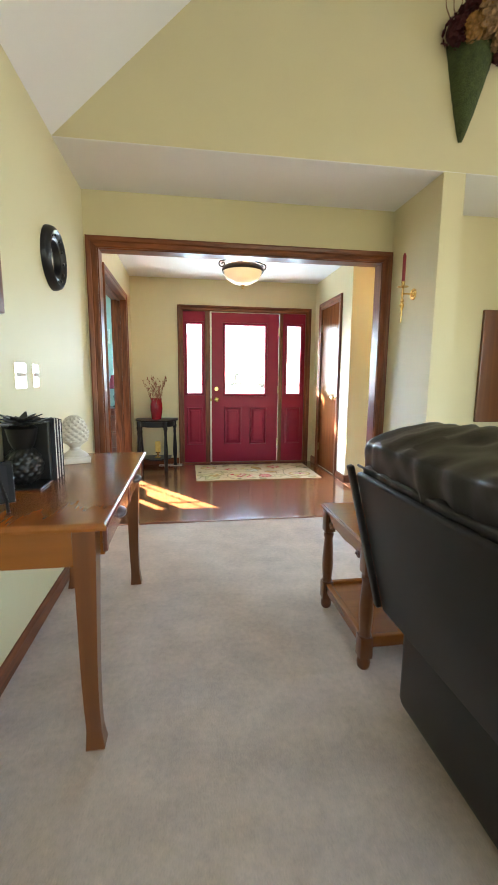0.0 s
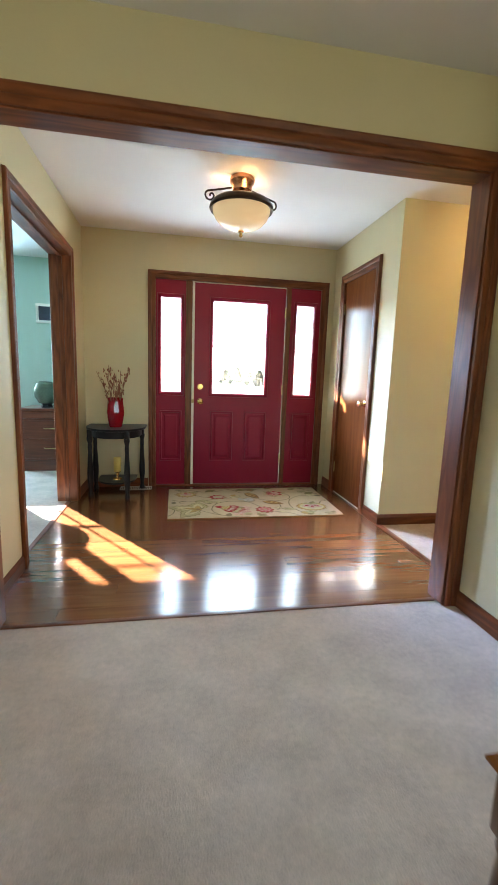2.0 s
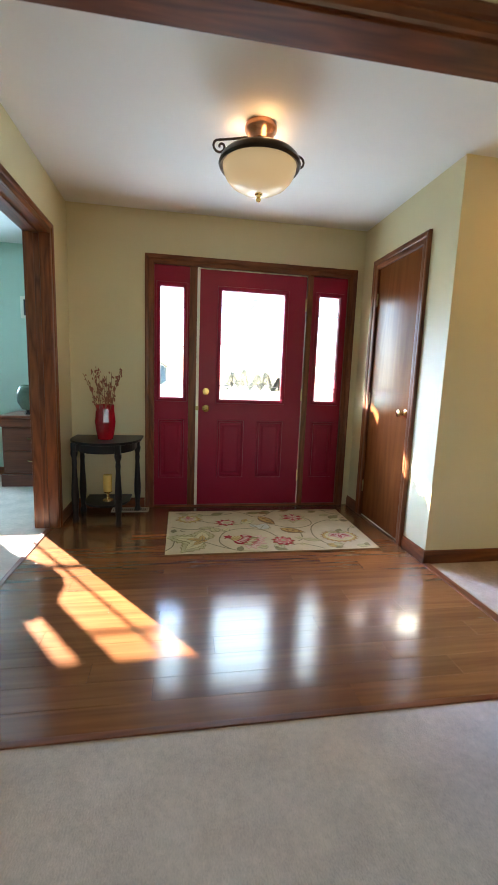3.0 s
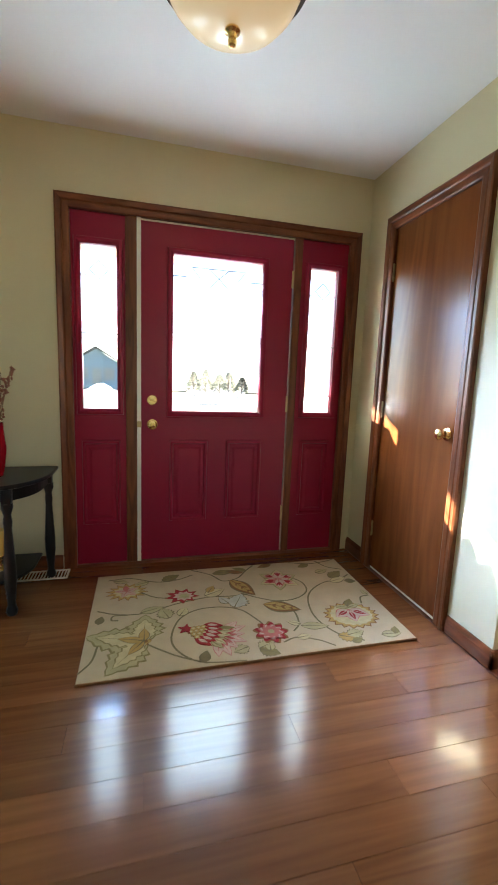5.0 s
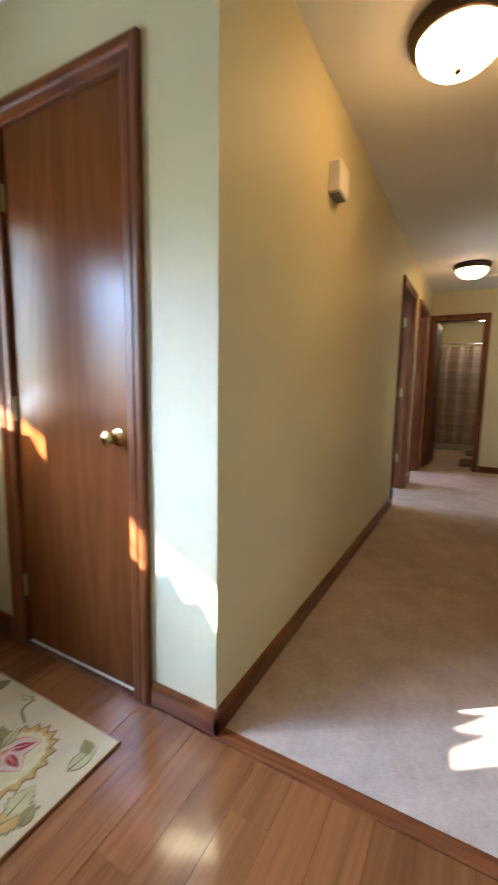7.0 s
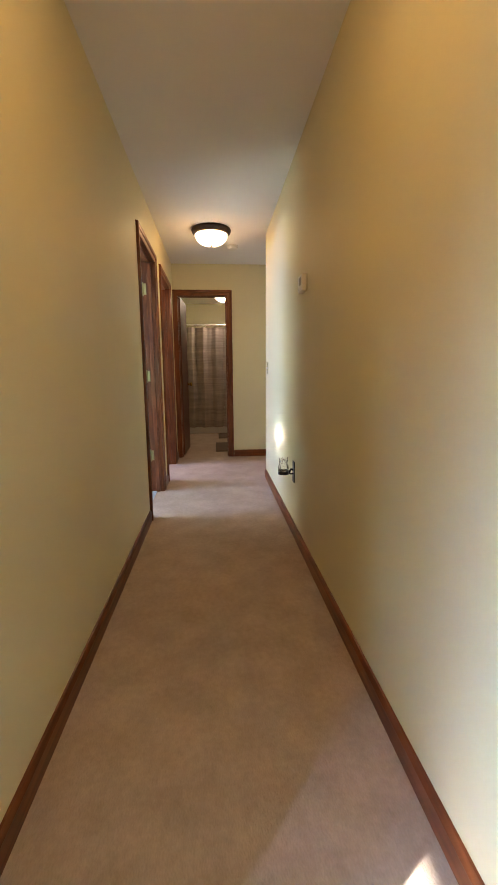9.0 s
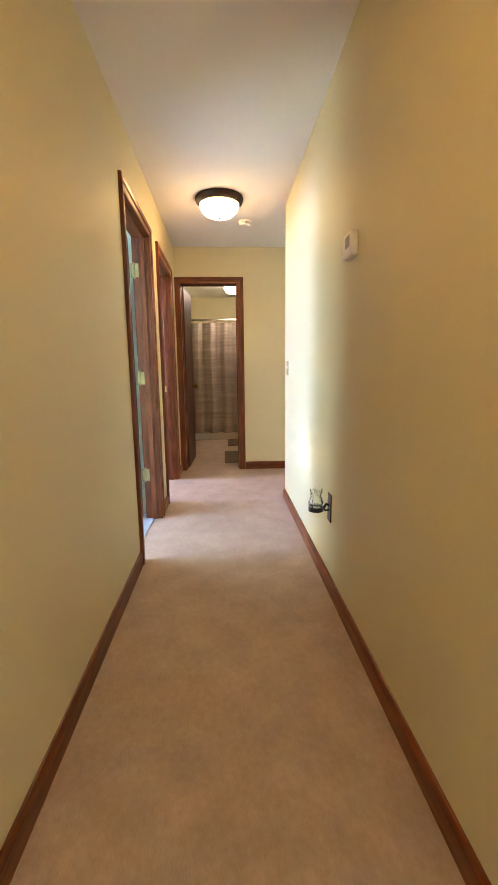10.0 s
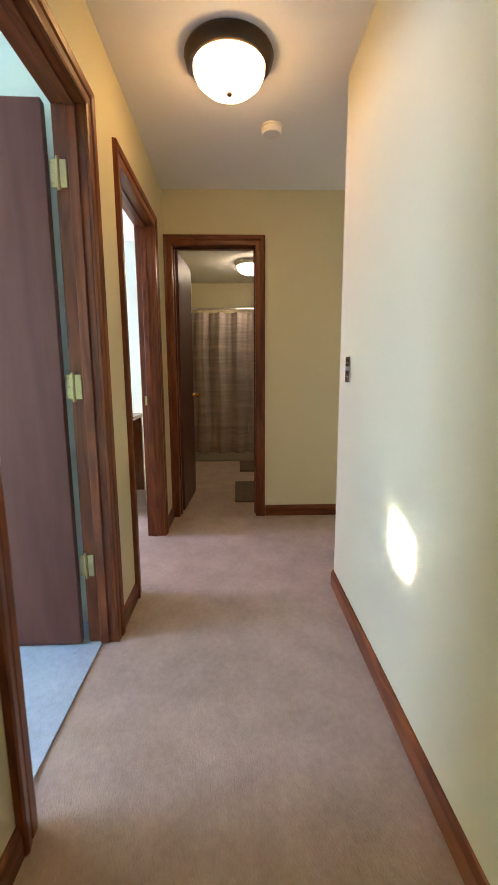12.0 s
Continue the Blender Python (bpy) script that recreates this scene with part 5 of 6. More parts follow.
# ---- on the end table ----
dish = thing("ceramic_bowl", pose(-0.80, -2.575, 0.530, 0, 0, -28) @ Matrix.Scale(0.88, 4), "small cream glazed leaf-shaped dish on the end table", "dish")
bm = lathe([(0, 0.0), (0.030, 0.0), (0.034, 0.004), (0.052, 0.020), (0.064, 0.042), (0.068, 0.062), (0.064, 0.063), (0.060, 0.044), (0.046, 0.022), (0.0, 0.010)], 44)
for v in bm.verts:
    a, f = math.atan2(v.co.y, v.co.x), v.co.z / 0.063
    far = max(0.0, math.sin(a)) ** 5
    lip = max(0.0, -math.sin(a)) ** 14
    v.co.z += f ** 1.5 * (0.060 * far - 0.010 * lip)
    v.co.x *= 1 - 0.55 * f * max(0.0, math.sin(a)) ** 2
    v.co.y *= 1 + 0.35 * f * far
part("body", bm, CREAM, dish, "", True)
plant = thing("potted_plant", (-0.66, -2.66, 0.122), "small green plant in a pot on the table shelf", "plant")
GREEN = material("plant_leaf", (0.03, 0.11, 0.03), 0.5, vary=0.3, scale=20)
part("pot", lathe([(0, 0), (0.045, 0), (0.06, 0.08), (0.055, 0.08), (0.04, 0.07), (0, 0.07)], 24), CREAM, plant, "", True)
for k in range(30):
    a, up = rng.uniform(0, 6.28), rng.uniform(20, 75)
    ln = rng.uniform(0.06, 0.13)
    lf = slab([(0, -0.004), (ln * 0.5, -0.014), (ln, 0), (ln * 0.5, 0.014), (0, 0.004)], -0.0006, 0.0006)
    part("leaf", moved(lf, 0, 0, 0.07, 0, -up, math.degrees(a)), GREEN, plant)

# ---- niche beside the pier ----
board = thing("wall_panel", (0.98, -1.15, 0.9), "tan wooden wall panel hung in the niche", "wall panel")
part("panel", box(-0.33, 0.33, -0.03, -0.002, -0.1, 0.80, 0.004), HONEY_Z, board)
stand = thing("plant_stand", (0.80, -1.42, 0), "low wooden stand in the niche", "stand")
part("top", box(-0.2, 0.2, -0.15, 0.15, 0.56, 0.60, 0.006), HONEY_X, stand)
for sx in (-0.17, 0.17):
    for sy in (-0.12, 0.12):
        part("leg", box(sx - 0.018, sx + 0.018, sy - 0.018, sy + 0.018, 0, 0.56, 0.003), HONEY_Z, stand)
pot = thing("red_jar", (0.74, -1.44, 0.60), "red glazed jar on the wooden stand", "jar")
part("body", lathe([(0, 0), (0.05, 0), (0.075, 0.05), (0.07, 0.12), (0.045, 0.16), (0.05, 0.18), (0, 0.18)], 28), RED_GLASS, pot, "", True)

# ---- hall things ----
chime = thing("door_chime", (0.958, 0.018, 2.02), "ivory plastic door chime box on the wall", "door chime")
part("cover", box(-0.065, 0.065, -0.055, -0.001, -0.065, 0.065, 0.008, 3), PLASTIC, chime)
part("grille", box(-0.05, 0.05, -0.046, -0.006, -0.072, -0.0655, 0.002), GREY, chime)
thermo = thing("thermostat", (2.365, -0.998, 1.572), "ivory wall thermostat with a small display", "thermostat")
part("cover", box(-0.052, 0.052, 0.0008, 0.032, -0.045, 0.045, 0.007, 3), PLASTIC, thermo)
part("display", box(-0.040, 0.012, 0.032, 0.0332, -0.012, 0.030, 0.0004, 1), GREY, thermo, "grey display window")
for dz in (-0.03, 0.0, 0.022):
    part("button", box(0.026, 0.042, 0.032, 0.035, dz - 0.006, dz + 0.006, 0.002), PLASTIC, thermo)
holder = thing("wall_candle_holder", (2.64, -0.998, 0.43), "black iron wall bracket with a glass candle cup", "candle holder")
part("plate", box(-0.030, 0.030, 0.0005, 0.006, -0.070, 0.072, 0.0015), BLACK, holder)
part("arm", tube([(0, 0.006, 0.012), (0, 0.020, 0.020), (0, 0.030, 0.004), (0, 0.036, -0.004)], 0.007, 10), BLACK, holder, "", True)
part("arm", tube([(0, 0.006, -0.010), (0, 0.022, -0.014), (0, 0.036, -0.004)], 0.005, 10), BLACK, holder, "", True)
part("ring", moved(lathe([(0.032, -0.013), (0.037, -0.013), (0.037, 0.009), (0.032, 0.009), (0.032, -0.013)], 28), 0, 0.072, 0.0), BLACK, holder, "", True)
glass = lathe([(0, -0.014), (0.026, -0.014), (0.034, 0.002), (0.037, 0.020), (0.030, 0.040), (0.025, 0.050), (0.028, 0.062), (0.031, 0.076), (0.027, 0.076), (0.021, 0.052), (0.026, 0.038), (0.031, 0.018), (0.022, -0.006), (0, -0.008)], 16)
for v in glass.verts:
    a = math.atan2(v.co.y, v.co.x)
    if v.co.z > 0.07:
        v.co.z += 0.014 * max(0.0, math.cos(4 * a))
    else:
        v.co.x, v.co.y = v.co.x * (1 + 0.04 * math.cos(8 * a)), v.co.y * (1 + 0.04 * math.cos(8 * a))
cup = part("cup", moved(glass, 0, 0.072, 0.010), CRYSTAL, holder, "faceted clear glass cup")
cup.visible_shadow = False
smoke = thing("smoke_detector", (4.578, -0.694, 2.393), "round ivory smoke detector on the ceiling", "smoke detector")
part("base", lathe([(0, 0), (0.060, 0), (0.060, -0.010), (0, -0.010)], 32), PLASTIC, smoke, "", True)
part("cover", lathe([(0, -0.010), (0.055, -0.010), (0.054, -0.028), (0.046, -0.036), (0, -0.038)], 32), PLASTIC, smoke, "", True)

# ---- bathroom ----
CURTAIN = material("grey_curtain_cloth", (0.46, 0.385, 0.345), 0.9, vary=0.30, scale=1.3, fine=5.0, bump=0.1, stretch=(0.6, 0.6, 9.0))
curtain = thing("shower_curtain", (7.42, -1.0, 0.0), "grey-brown fabric shower curtain hanging in folds", "shower curtain")
bm = bmesh.new()
cols, lines = 220, []
for k in range(11):
    z = 0.12 + (1.86 - 0.12) * k / 10
    row = []
    for i in range(cols):
        y = -1.15 + 2.25 * i / (cols - 1)
        ph = y * 34 + 1.6 * math.sin(y * 5) + 0.4 * math.sin(k * 0.6)
        row.append(bm.verts.new((0.046 * math.sin(ph) + 0.016 * math.sin(ph * 2.3 + k * 0.2), y, z)))
    lines.append(row)
for a, b in zip(lines, lines[1:]):
    for i in range(cols - 1):
        bm.faces.new((a[i], a[i + 1], b[i + 1], b[i]))
part("cloth", bm, CURTAIN, curtain, "", True)
part("rod", tube([(0, -1.38, 1.905), (0, 1.125, 1.905)], 0.012, 12), CHROME, curtain, "chrome curtain rod", True)
for k in range(14):
    part("ring", tube([(0.022 * math.cos(a), -1.1 + 0.16 * k, 1.893 + 0.03 * math.sin(a)) for a in np.linspace(0, 2 * math.pi, 13)], 0.0025, 6), CHROME, curtain)
tub = thing("bathtub", (7.88, -1.13, 0), "white bathtub behind the curtain", "bathtub")
TUBW = material("tub_enamel", (0.75, 0.73, 0.70), 0.2, vary=0.02, bump=0)
part("body", merged(box(-0.40, -0.34, -1.24, 1.24, 0, 0.50, 0.01), box(0.34, 0.40, -1.24, 1.24, 0, 0.50, 0.01), box(-0.34, 0.34, -1.24, 1.24, 0, 0.12), box(-0.34, 0.34, 1.16, 1.24, 0.12, 0.5), box(-0.34, 0.34, -1.24, -1.16, 0.12, 0.5)), TUBW, tub)
MAT = material("brown_bath_mat", (0.12, 0.085, 0.06), 0.95, vary=0.3, scale=30, fine=200, bump=0.9, dist=0.006)
for x, y, w, d in ((6.0, -0.80, 0.34, 0.33), (7.10, -0.86, 0.27, 0.34)):
    m = tagged(part("bath_mat", moved(box(-w, w, -d, d, 0.0, 0.018, 0.007), x, y, 0.0), MAT), "brown tufted bath mat on the floor", "bath mat", "bath mats")
rail = thing("towel_bar", (6.75, 0.13, 1.05), "dark towel hanging on a wall bar in the bathroom", "towel bar")
part("bar", tube([(-0.3, -0.06, 0), (0.3, -0.06, 0)], 0.009, 10), CHROME, rail, "", True)
for sx in (-0.3, 0.3):
    part("post", tube([(sx, -0.06, 0), (sx, -0.001, 0)], 0.008, 10), CHROME, rail)
TOWEL = material("dark_towel", (0.045, 0.032, 0.028), 0.95, vary=0.2, fine=220, bump=0.6)
part("towel", merged(box(-0.22, 0.22, -0.085, -0.070, -0.52, 0.012, 0.005), box(-0.22, 0.22, -0.050, -0.035, -0.45, 0.012, 0.005), box(-0.22, 0.22, -0.085, -0.035, 0.010, 0.022, 0.005)), TOWEL, rail, "dark folded towel")

# ---- study ----
dresser = thing("night_stand", (-2.92, 2.2, 0), "dark cherry two-drawer chest on the study carpet", "chest of drawers")
part("body", box(-0.30, 0.34, -0.20, 0.26, 0.09, 0.67, 0.004), CHERRY, dresser)
part("cornice", box(-0.315, 0.34, -0.225, 0.26, 0.585, 0.672, 0.018, 3), CHERRY, dresser)
part("top", box(-0.33, 0.35, -0.25, 0.27, 0.672, 0.70, 0.008), CHERRY, dresser)
part("plinth", box(-0.32, 0.34, -0.225, 0.26, 0.0, 0.12, 0.008), CHERRY, dresser)
for row in range(2):
    z0 = 0.14 + row * 0.222
    d = part("drawer", box(-0.28, 0.32, -0.218, -0.2005, z0, z0 + 0.208, 0.006), CHERRY, dresser)
    part("handle", tube([(-0.07, -0.218, z0 + 0.12), (-0.06, -0.236, z0 + 0.115), (0.06, -0.236, z0 + 0.115), (0.07, -0.218, z0 + 0.12)], 0.005, 8), OLD_BRASS, d, "", True)
GREENGLASS = material("green_glazed_jar", (0.10, 0.14, 0.10), 0.2, vary=0.3, bump=0.1)
jar = thing("green_jar", (-2.99, 2.13, 0.70), "green glazed jar on a dark stand", "jar")
part("stand", lathe([(0.06, 0), (0.07, 0.0), (0.05, 0.03), (0.07, 0.05), (0.0, 0.05)], 6), BLACK, jar)
part("body", lathe([(0, 0.05), (0.08, 0.05), (0.12, 0.12), (0.125, 0.20), (0.10, 0.27), (0.06, 0.29), (0, 0.29)], 20), GREENGLASS, jar, "", True)
lamp = thing("table_lamp", (-2.76, 2.29, 0.70), "table lamp with a red shade on the dresser", "table lamp")
SHADE = material("red_shade", (0.25, 0.012, 0.03), 0.8, vary=0.1)
part("foot", lathe([(0, 0), (0.07, 0), (0.06, 0.02), (0.03, 0.04), (0.05, 0.10), (0.06, 0.17), (0.02, 0.24), (0.01, 0.30), (0, 0.30)], 24), GREENGLASS, lamp, "", True)
part("shade", lathe([(0.13, 0.28), (0.08, 0.48), (0.076, 0.48), (0.126, 0.28), (0.13, 0.28)], 28), SHADE, lamp, "red fabric shade", True)
spic = thing("framed_picture", (-3.02, 2.5, 1.77), "small dark picture in a cream frame on the mint wall", "picture")
part("frame", merged(box(-0.15, 0.15, -0.02, -0.001, 0.08, 0.11, 0.003), box(-0.15, 0.15, -0.02, -0.001, -0.11, -0.08, 0.003), box(-0.15, -0.12, -0.02, -0.001, -0.08, 0.08, 0.003), box(0.12, 0.15, -0.02, -0.001, -0.08, 0.08, 0.003)), STRIP, spic)
part("print", box(-0.12, 0.12, -0.010, -0.002, -0.08, 0.08), CANVAS, spic)

# ---- second bedroom ----
desk = thing("desk", (5.72, 0.70, 0), "brown wooden desk in the second bedroom", "desk")
part("top", box(-0.45, 0.45, -0.30, 0.30, 0.72, 0.75, 0.005), HONEY_X, desk)
for sx in (-0.42, 0.42):
    part("side_panel", box(sx - 0.02, sx + 0.02, -0.28, 0.28, 0, 0.72, 0.003), HONEY_Z, desk)
part("back_panel", box(-0.40, 0.40, 0.24, 0.26, 0.2, 0.72), HONEY_X, desk)
PAPER = material("white_paper", (0.7, 0.7, 0.72), 0.8, vary=0.05)
stack = tagged(part("paper_stack", moved(box(-0.11, 0.11, -0.15, 0.15, 0, 0.12, 0.002), 5.42, 0.62, 0.75), PAPER), "stack of white papers on the desk", "papers")

# unseen chair before the study window, added to cut sunlight; back towards the doorway
LINEN = material("dark_chair_fabric", (0.03, 0.03, 0.035), 0.85, vary=0.2, scale=20, bump=0.3)
sun_blocker_chair = thing("sun_blocker_chair", (-3.80, 1.90, 0), "dark high-backed chair out of view, added to cut the study sun patch", "desk chair")
back = [(px - 0.035, pz * 1.09) for px, pz in [(-0.24, 0.50), (0.13, 0.50), (0.15, 0.74), (0.27, 0.84), (0.285, 0.90), (0.25, 0.95), (0.12, 1.04), (-0.02, 1.09), (-0.14, 1.09), (-0.22, 1.04), (-0.27, 0.9), (-0.27, 0.70)]]
part("backrest", moved(slab(back, -0.03, 0.03, 0.012), 0, 0, 0, 90), LINEN, sun_blocker_chair, "", True)
part("seat", box(-0.25, 0.25, 0.02, 0.50, 0.42, 0.49, 0.02), LINEN, sun_blocker_chair)
part("post", tube([(0, 0.25, 0.06), (0, 0.25, 0.42)], 0.025, 12), BLACK, sun_blocker_chair)
part("bracket", box(-0.03, 0.03, -0.02, 0.25, 0.405, 0.425, 0.004), BLACK, sun_blocker_chair)
part("bracket", box(-0.03, 0.03, -0.045, -0.03, 0.405, 0.62, 0.004), BLACK, sun_blocker_chair)
for k in range(5):
    a = radians(72 * k + 20)
    leg = part("leg", tube([(0, 0.25, 0.10), (0.27 * math.cos(a), 0.25 + 0.27 * math.sin(a), 0.065)], [0.022, 0.014], 8), BLACK, sun_blocker_chair)
    part("caster", moved(lathe([(0, -0.015), (0.028, -0.015), (0.03, 0.0), (0.028, 0.015), (0, 0.015)], 14), 0.27 * math.cos(a), 0.25 + 0.27 * math.sin(a), 0.030, 90, 0, 0), BLACK, leg)

# ---- rug: woven field with floral motifs ----
RX0, RX1, RY0, RY1 = -1.617, -0.165, 0.255, 1.105
FIELD = material("rug_cream_wool", (0.51, 0.39, 0.235), 0.97, vary=0.10, scale=12, fine=420, bump=0.8, spec=0.1, dist=0.004)


def wool(name, c):
    return material("rug_wool_" + name, c, 0.97, vary=0.18, scale=30, fine=420, bump=0.8, spec=0.1, dist=0.004)


W = {n: wool(n, c) for n, c in (("red", (0.34, 0.035, 0.035)), ("rose", (0.50, 0.16, 0.13)), ("gold", (0.46, 0.29, 0.09)), ("olive", (0.25, 0.20, 0.08)), ("sage", (0.43, 0.36, 0.18)), ("brown", (0.26, 0.13, 0.05)), ("pale", (0.56, 0.46, 0.24)), ("vine", (0.20, 0.16, 0.08)), ("blush", (0.56, 0.38, 0.28)), ("silver", (0.46, 0.43, 0.33)))}
rug = thing("rug", (RX0, RY0, 0.001), "cream wool rug with red and olive flowers before the door", "rug")
part("field", box(0, RX1 - RX0, 0, RY1 - RY0, 0, 0.009, 0.003), FIELD, rug)
part("binding", box(-0.003, RX1 - RX0 + 0.003, -0.004, 0.0, 0, 0.0085, 0.001), W["brown"], rug, "brown bound edge")
part("binding", box(-0.003, RX1 - RX0 + 0.003, RY1 - RY0, RY1 - RY0 + 0.004, 0, 0.0085, 0.001), W["brown"], rug, "brown bound edge")
RW, RH = RX1 - RX0, RY1 - RY0
level = [0.0]


def motif(name, outline, mat, lift):
    level[0] = (level[0] + 0.00003) % 0.0006
    pts = [(min(max(x, 0.004), RW - 0.004), min(max(y, 0.004), RH - 0.004)) for x, y in outline]
    return part(name, slab(pts, 0.0088, 0.0096 + lift * 0.0007 + level[0]), mat, rug)


def leaf(u, v, ln, wd, ang, mat, vein="vine", jag=0, lift=1):
    x, y, a = u * RW, v * RH, radians(ang)
    side = []
    for i in range(13):
        f = i / 12
        w = wd * math.sin(math.pi * f ** 0.8) * (1 + (0.35 if jag and i % 2 else 0))
        side.append((f * ln, w))
    pts = [(p, q) for p, q in side] + [(p, -q) for p, q in side[-2:0:-1]]
    turn = lambda p, q: (x + p * math.cos(a) - q * math.sin(a), y + p * math.sin(a) + q * math.cos(a))
    ln, wd = ln * 1.25, wd * 1.25
    pts = [(p * 1.25, q * 1.25) for p, q in pts]
    motif("leaf_outline", [turn(p * 1.04 - 0.002, q * 1.16) for p, q in pts], W[vein if mat != "vine" else "olive"], lift - 0.6)
    motif("leaf", [turn(p, q) for p, q in pts], W[mat], lift)
    motif("leaf_vein", [turn(p, q) for p, q in ((0, -0.003), (ln * 0.9, 0), (0, 0.003))], W[vein], lift + 1)


def rosette(u, v, r, layers, petals):
    x, y = u * RW, v * RH
    r *= 1.2
    for k, (f, mat) in enumerate([(1.09, "brown"), *layers]):
        n = petals * 6
        pts = [(x + r * f * (1 + 0.16 * math.cos(petals * 2 * math.pi * i / n + k)) * math.cos(2 * math.pi * i / n), y + r * f * (1 + 0.16 * math.cos(petals * 2 * math.pi * i / n + k)) * math.sin(2 * math.pi * i / n)) for i in range(n)]
        motif("flower", pts, W[mat], 1 + k)


def star(u, v, r, n, inner, mat, lift, a0=0, squash=1.0):
    x, y = u * RW, v * RH
    r *= 1.2
    pts = []
    for i in range(2 * n):
        q = r if i % 2 == 0 else r * inner
        a = math.pi * i / n + a0
        pts.append((x + q * math.cos(a), y + squash * q * math.sin(a)))
    if lift < 2:
        motif("flower_outline", [(x + (p - x) * 1.07, y + (q - y) * 1.07) for p, q in pts], W["brown"], 0.4)
    motif("flower", pts, W[mat], lift)


def vine(points, width=0.011):
    """A curving stem through the points (u, v)."""
    ps = [Vector((u * RW, v * RH)) for u, v in points]
    ps = [ps[0] * 2 - ps[1], *ps, ps[-1] * 2 - ps[-2]]
    line = []
    for i in range(1, len(ps) - 2):
        for k in range(8):
            f = k / 8
            line.append(0.5 * ((2 * ps[i]) + (ps[i + 1] - ps[i - 1]) * f + (2 * ps[i - 1] - 5 * ps[i] + 4 * ps[i + 1] - ps[i + 2]) * f * f + (3 * ps[i] - ps[i - 1] - 3 * ps[i + 1] + ps[i + 2]) * f ** 3))
    line.append(ps[-2])
    bm = bmesh.new()
    prev = None
    for i, p in enumerate(line):
        d = (line[min(i + 1, len(line) - 1)] - line[max(i - 1, 0)]).normalized()
        nrm = Vector((-d.y, d.x)) * width / 2
        pair = [bm.verts.new((*(p + s * nrm), 0.0099)) for s in (1, -1)]
        if prev:
            bm.faces.new((prev[0], prev[1], pair[1], pair[0]))
        prev = pair
    part("vine", bm, W["vine"], rug)


# stems
for line in ([(0.0, 0.06), (0.03, 0.14), (0.04, 0.26)], [(0.02, 0.57), (0.08, 0.52), (0.15, 0.50), (0.22, 0.53), (0.28, 0.57), (0.39, 0.61), (0.47, 0.60), (0.54, 0.60)],
             [(0.12, 0.50), (0.075, 0.505), (0.07, 0.465), (0.09, 0.455)], [(0.45, 0.0), (0.33, 0.03), (0.27, 0.12), (0.25, 0.24), (0.28, 0.40), (0.34, 0.48), (0.42, 0.49), (0.49, 0.44), (0.53, 0.33), (0.55, 0.24)],
             [(0.34, 0.02), (0.26, 0.10), (0.19, 0.20), (0.16, 0.25)], [(0.52, 0.62), (0.58, 0.54), (0.64, 0.49), (0.71, 0.50), (0.765, 0.57), (0.775, 0.68), (0.74, 0.77), (0.70, 0.78)],
             [(0.99, 0.74), (0.93, 0.68), (0.86, 0.66), (0.79, 0.58), (0.75, 0.48), (0.73, 0.34), (0.735, 0.22), (0.77, 0.10), (0.83, 0.03)], [(0.58, 0.10), (0.63, 0.125), (0.69, 0.08), (0.73, 0.02)],
             [(0.64, 0.47), (0.67, 0.36), (0.66, 0.24), (0.63, 0.18)], [(0.36, 0.99), (0.43, 0.90), (0.47, 0.80), (0.53, 0.82), (0.58, 0.92), (0.62, 0.99)], [(0.78, 0.99), (0.86, 0.95), (0.93, 0.96), (0.99, 0.99)],
             [(0.04, 0.93), (0.12, 0.94), (0.22, 0.86), (0.30, 0.87), (0.36, 0.92)], [(0.16, 0.74), (0.22, 0.66), (0.30, 0.64)], [(0.93, 0.37), (0.95, 0.44), (0.985, 0.45)], [(0.90, 0.99), (0.93, 0.88), (0.985, 0.82)]):
    vine(line, 0.009)

# tilted fruit-like flower: axis from its red tip to its fan of petals
FX, FY, FA = 0.298, 0.308, -29.0


def along_axis(p, q):
    a = radians(FA)
    return FX + (p * math.cos(a) - q * math.sin(a)) / RW, FY + (p * math.sin(a) + q * math.cos(a)) / RH


star(*along_axis(0.0, 0.0), 0.034, 5, 0.45, "red", 3, 2.6)
for k in range(7):
    leaf(*along_axis(0.165, 0.011 * (k - 3)), 0.085 + 0.012 * (k % 2), 0.017, FA - 69 + 23 * k, "blush", "rose", 0, 1)
    leaf(*along_axis(0.185, 0.011 * (k - 3)), 0.040, 0.006, FA - 69 + 23 * k, "rose", "red", 0, 3)
for k in range(6):
    leaf(*along_axis(0.140, 0.020 * (k - 2.5)), 0.058, 0.011, FA + 9 * (k - 2.5), "pale" if k % 2 else "sage", "olive", 0, 4)
for k in range(6):
    q = k - 2.5
    leaf(*along_axis(0.088 - 0.003 * q * q, 0.023 * q), 0.066, 0.0125, FA + 5 * q, "red", "red", 0, 6)
    leaf(*along_axis(0.104 - 0.003 * q * q, 0.023 * q), 0.036, 0.006, FA + 5 * q, "blush", "blush", 0, 8)
for i, count in enumerate((2, 3, 4, 5)):
    for j in range(count):
        rosette(*along_axis(0.030 + 0.020 * i, 0.026 * (j - (count - 1) / 2)), 0.0125, [(1.0, "olive"), (0.78, "gold"), (0.4, "pale")], 5)
rosette(0.557, 0.195, 0.056, [(1.0, "red"), (0.80, "rose"), (0.72, "blush"), (0.64, "rose"), (0.22, "sage")], 9)
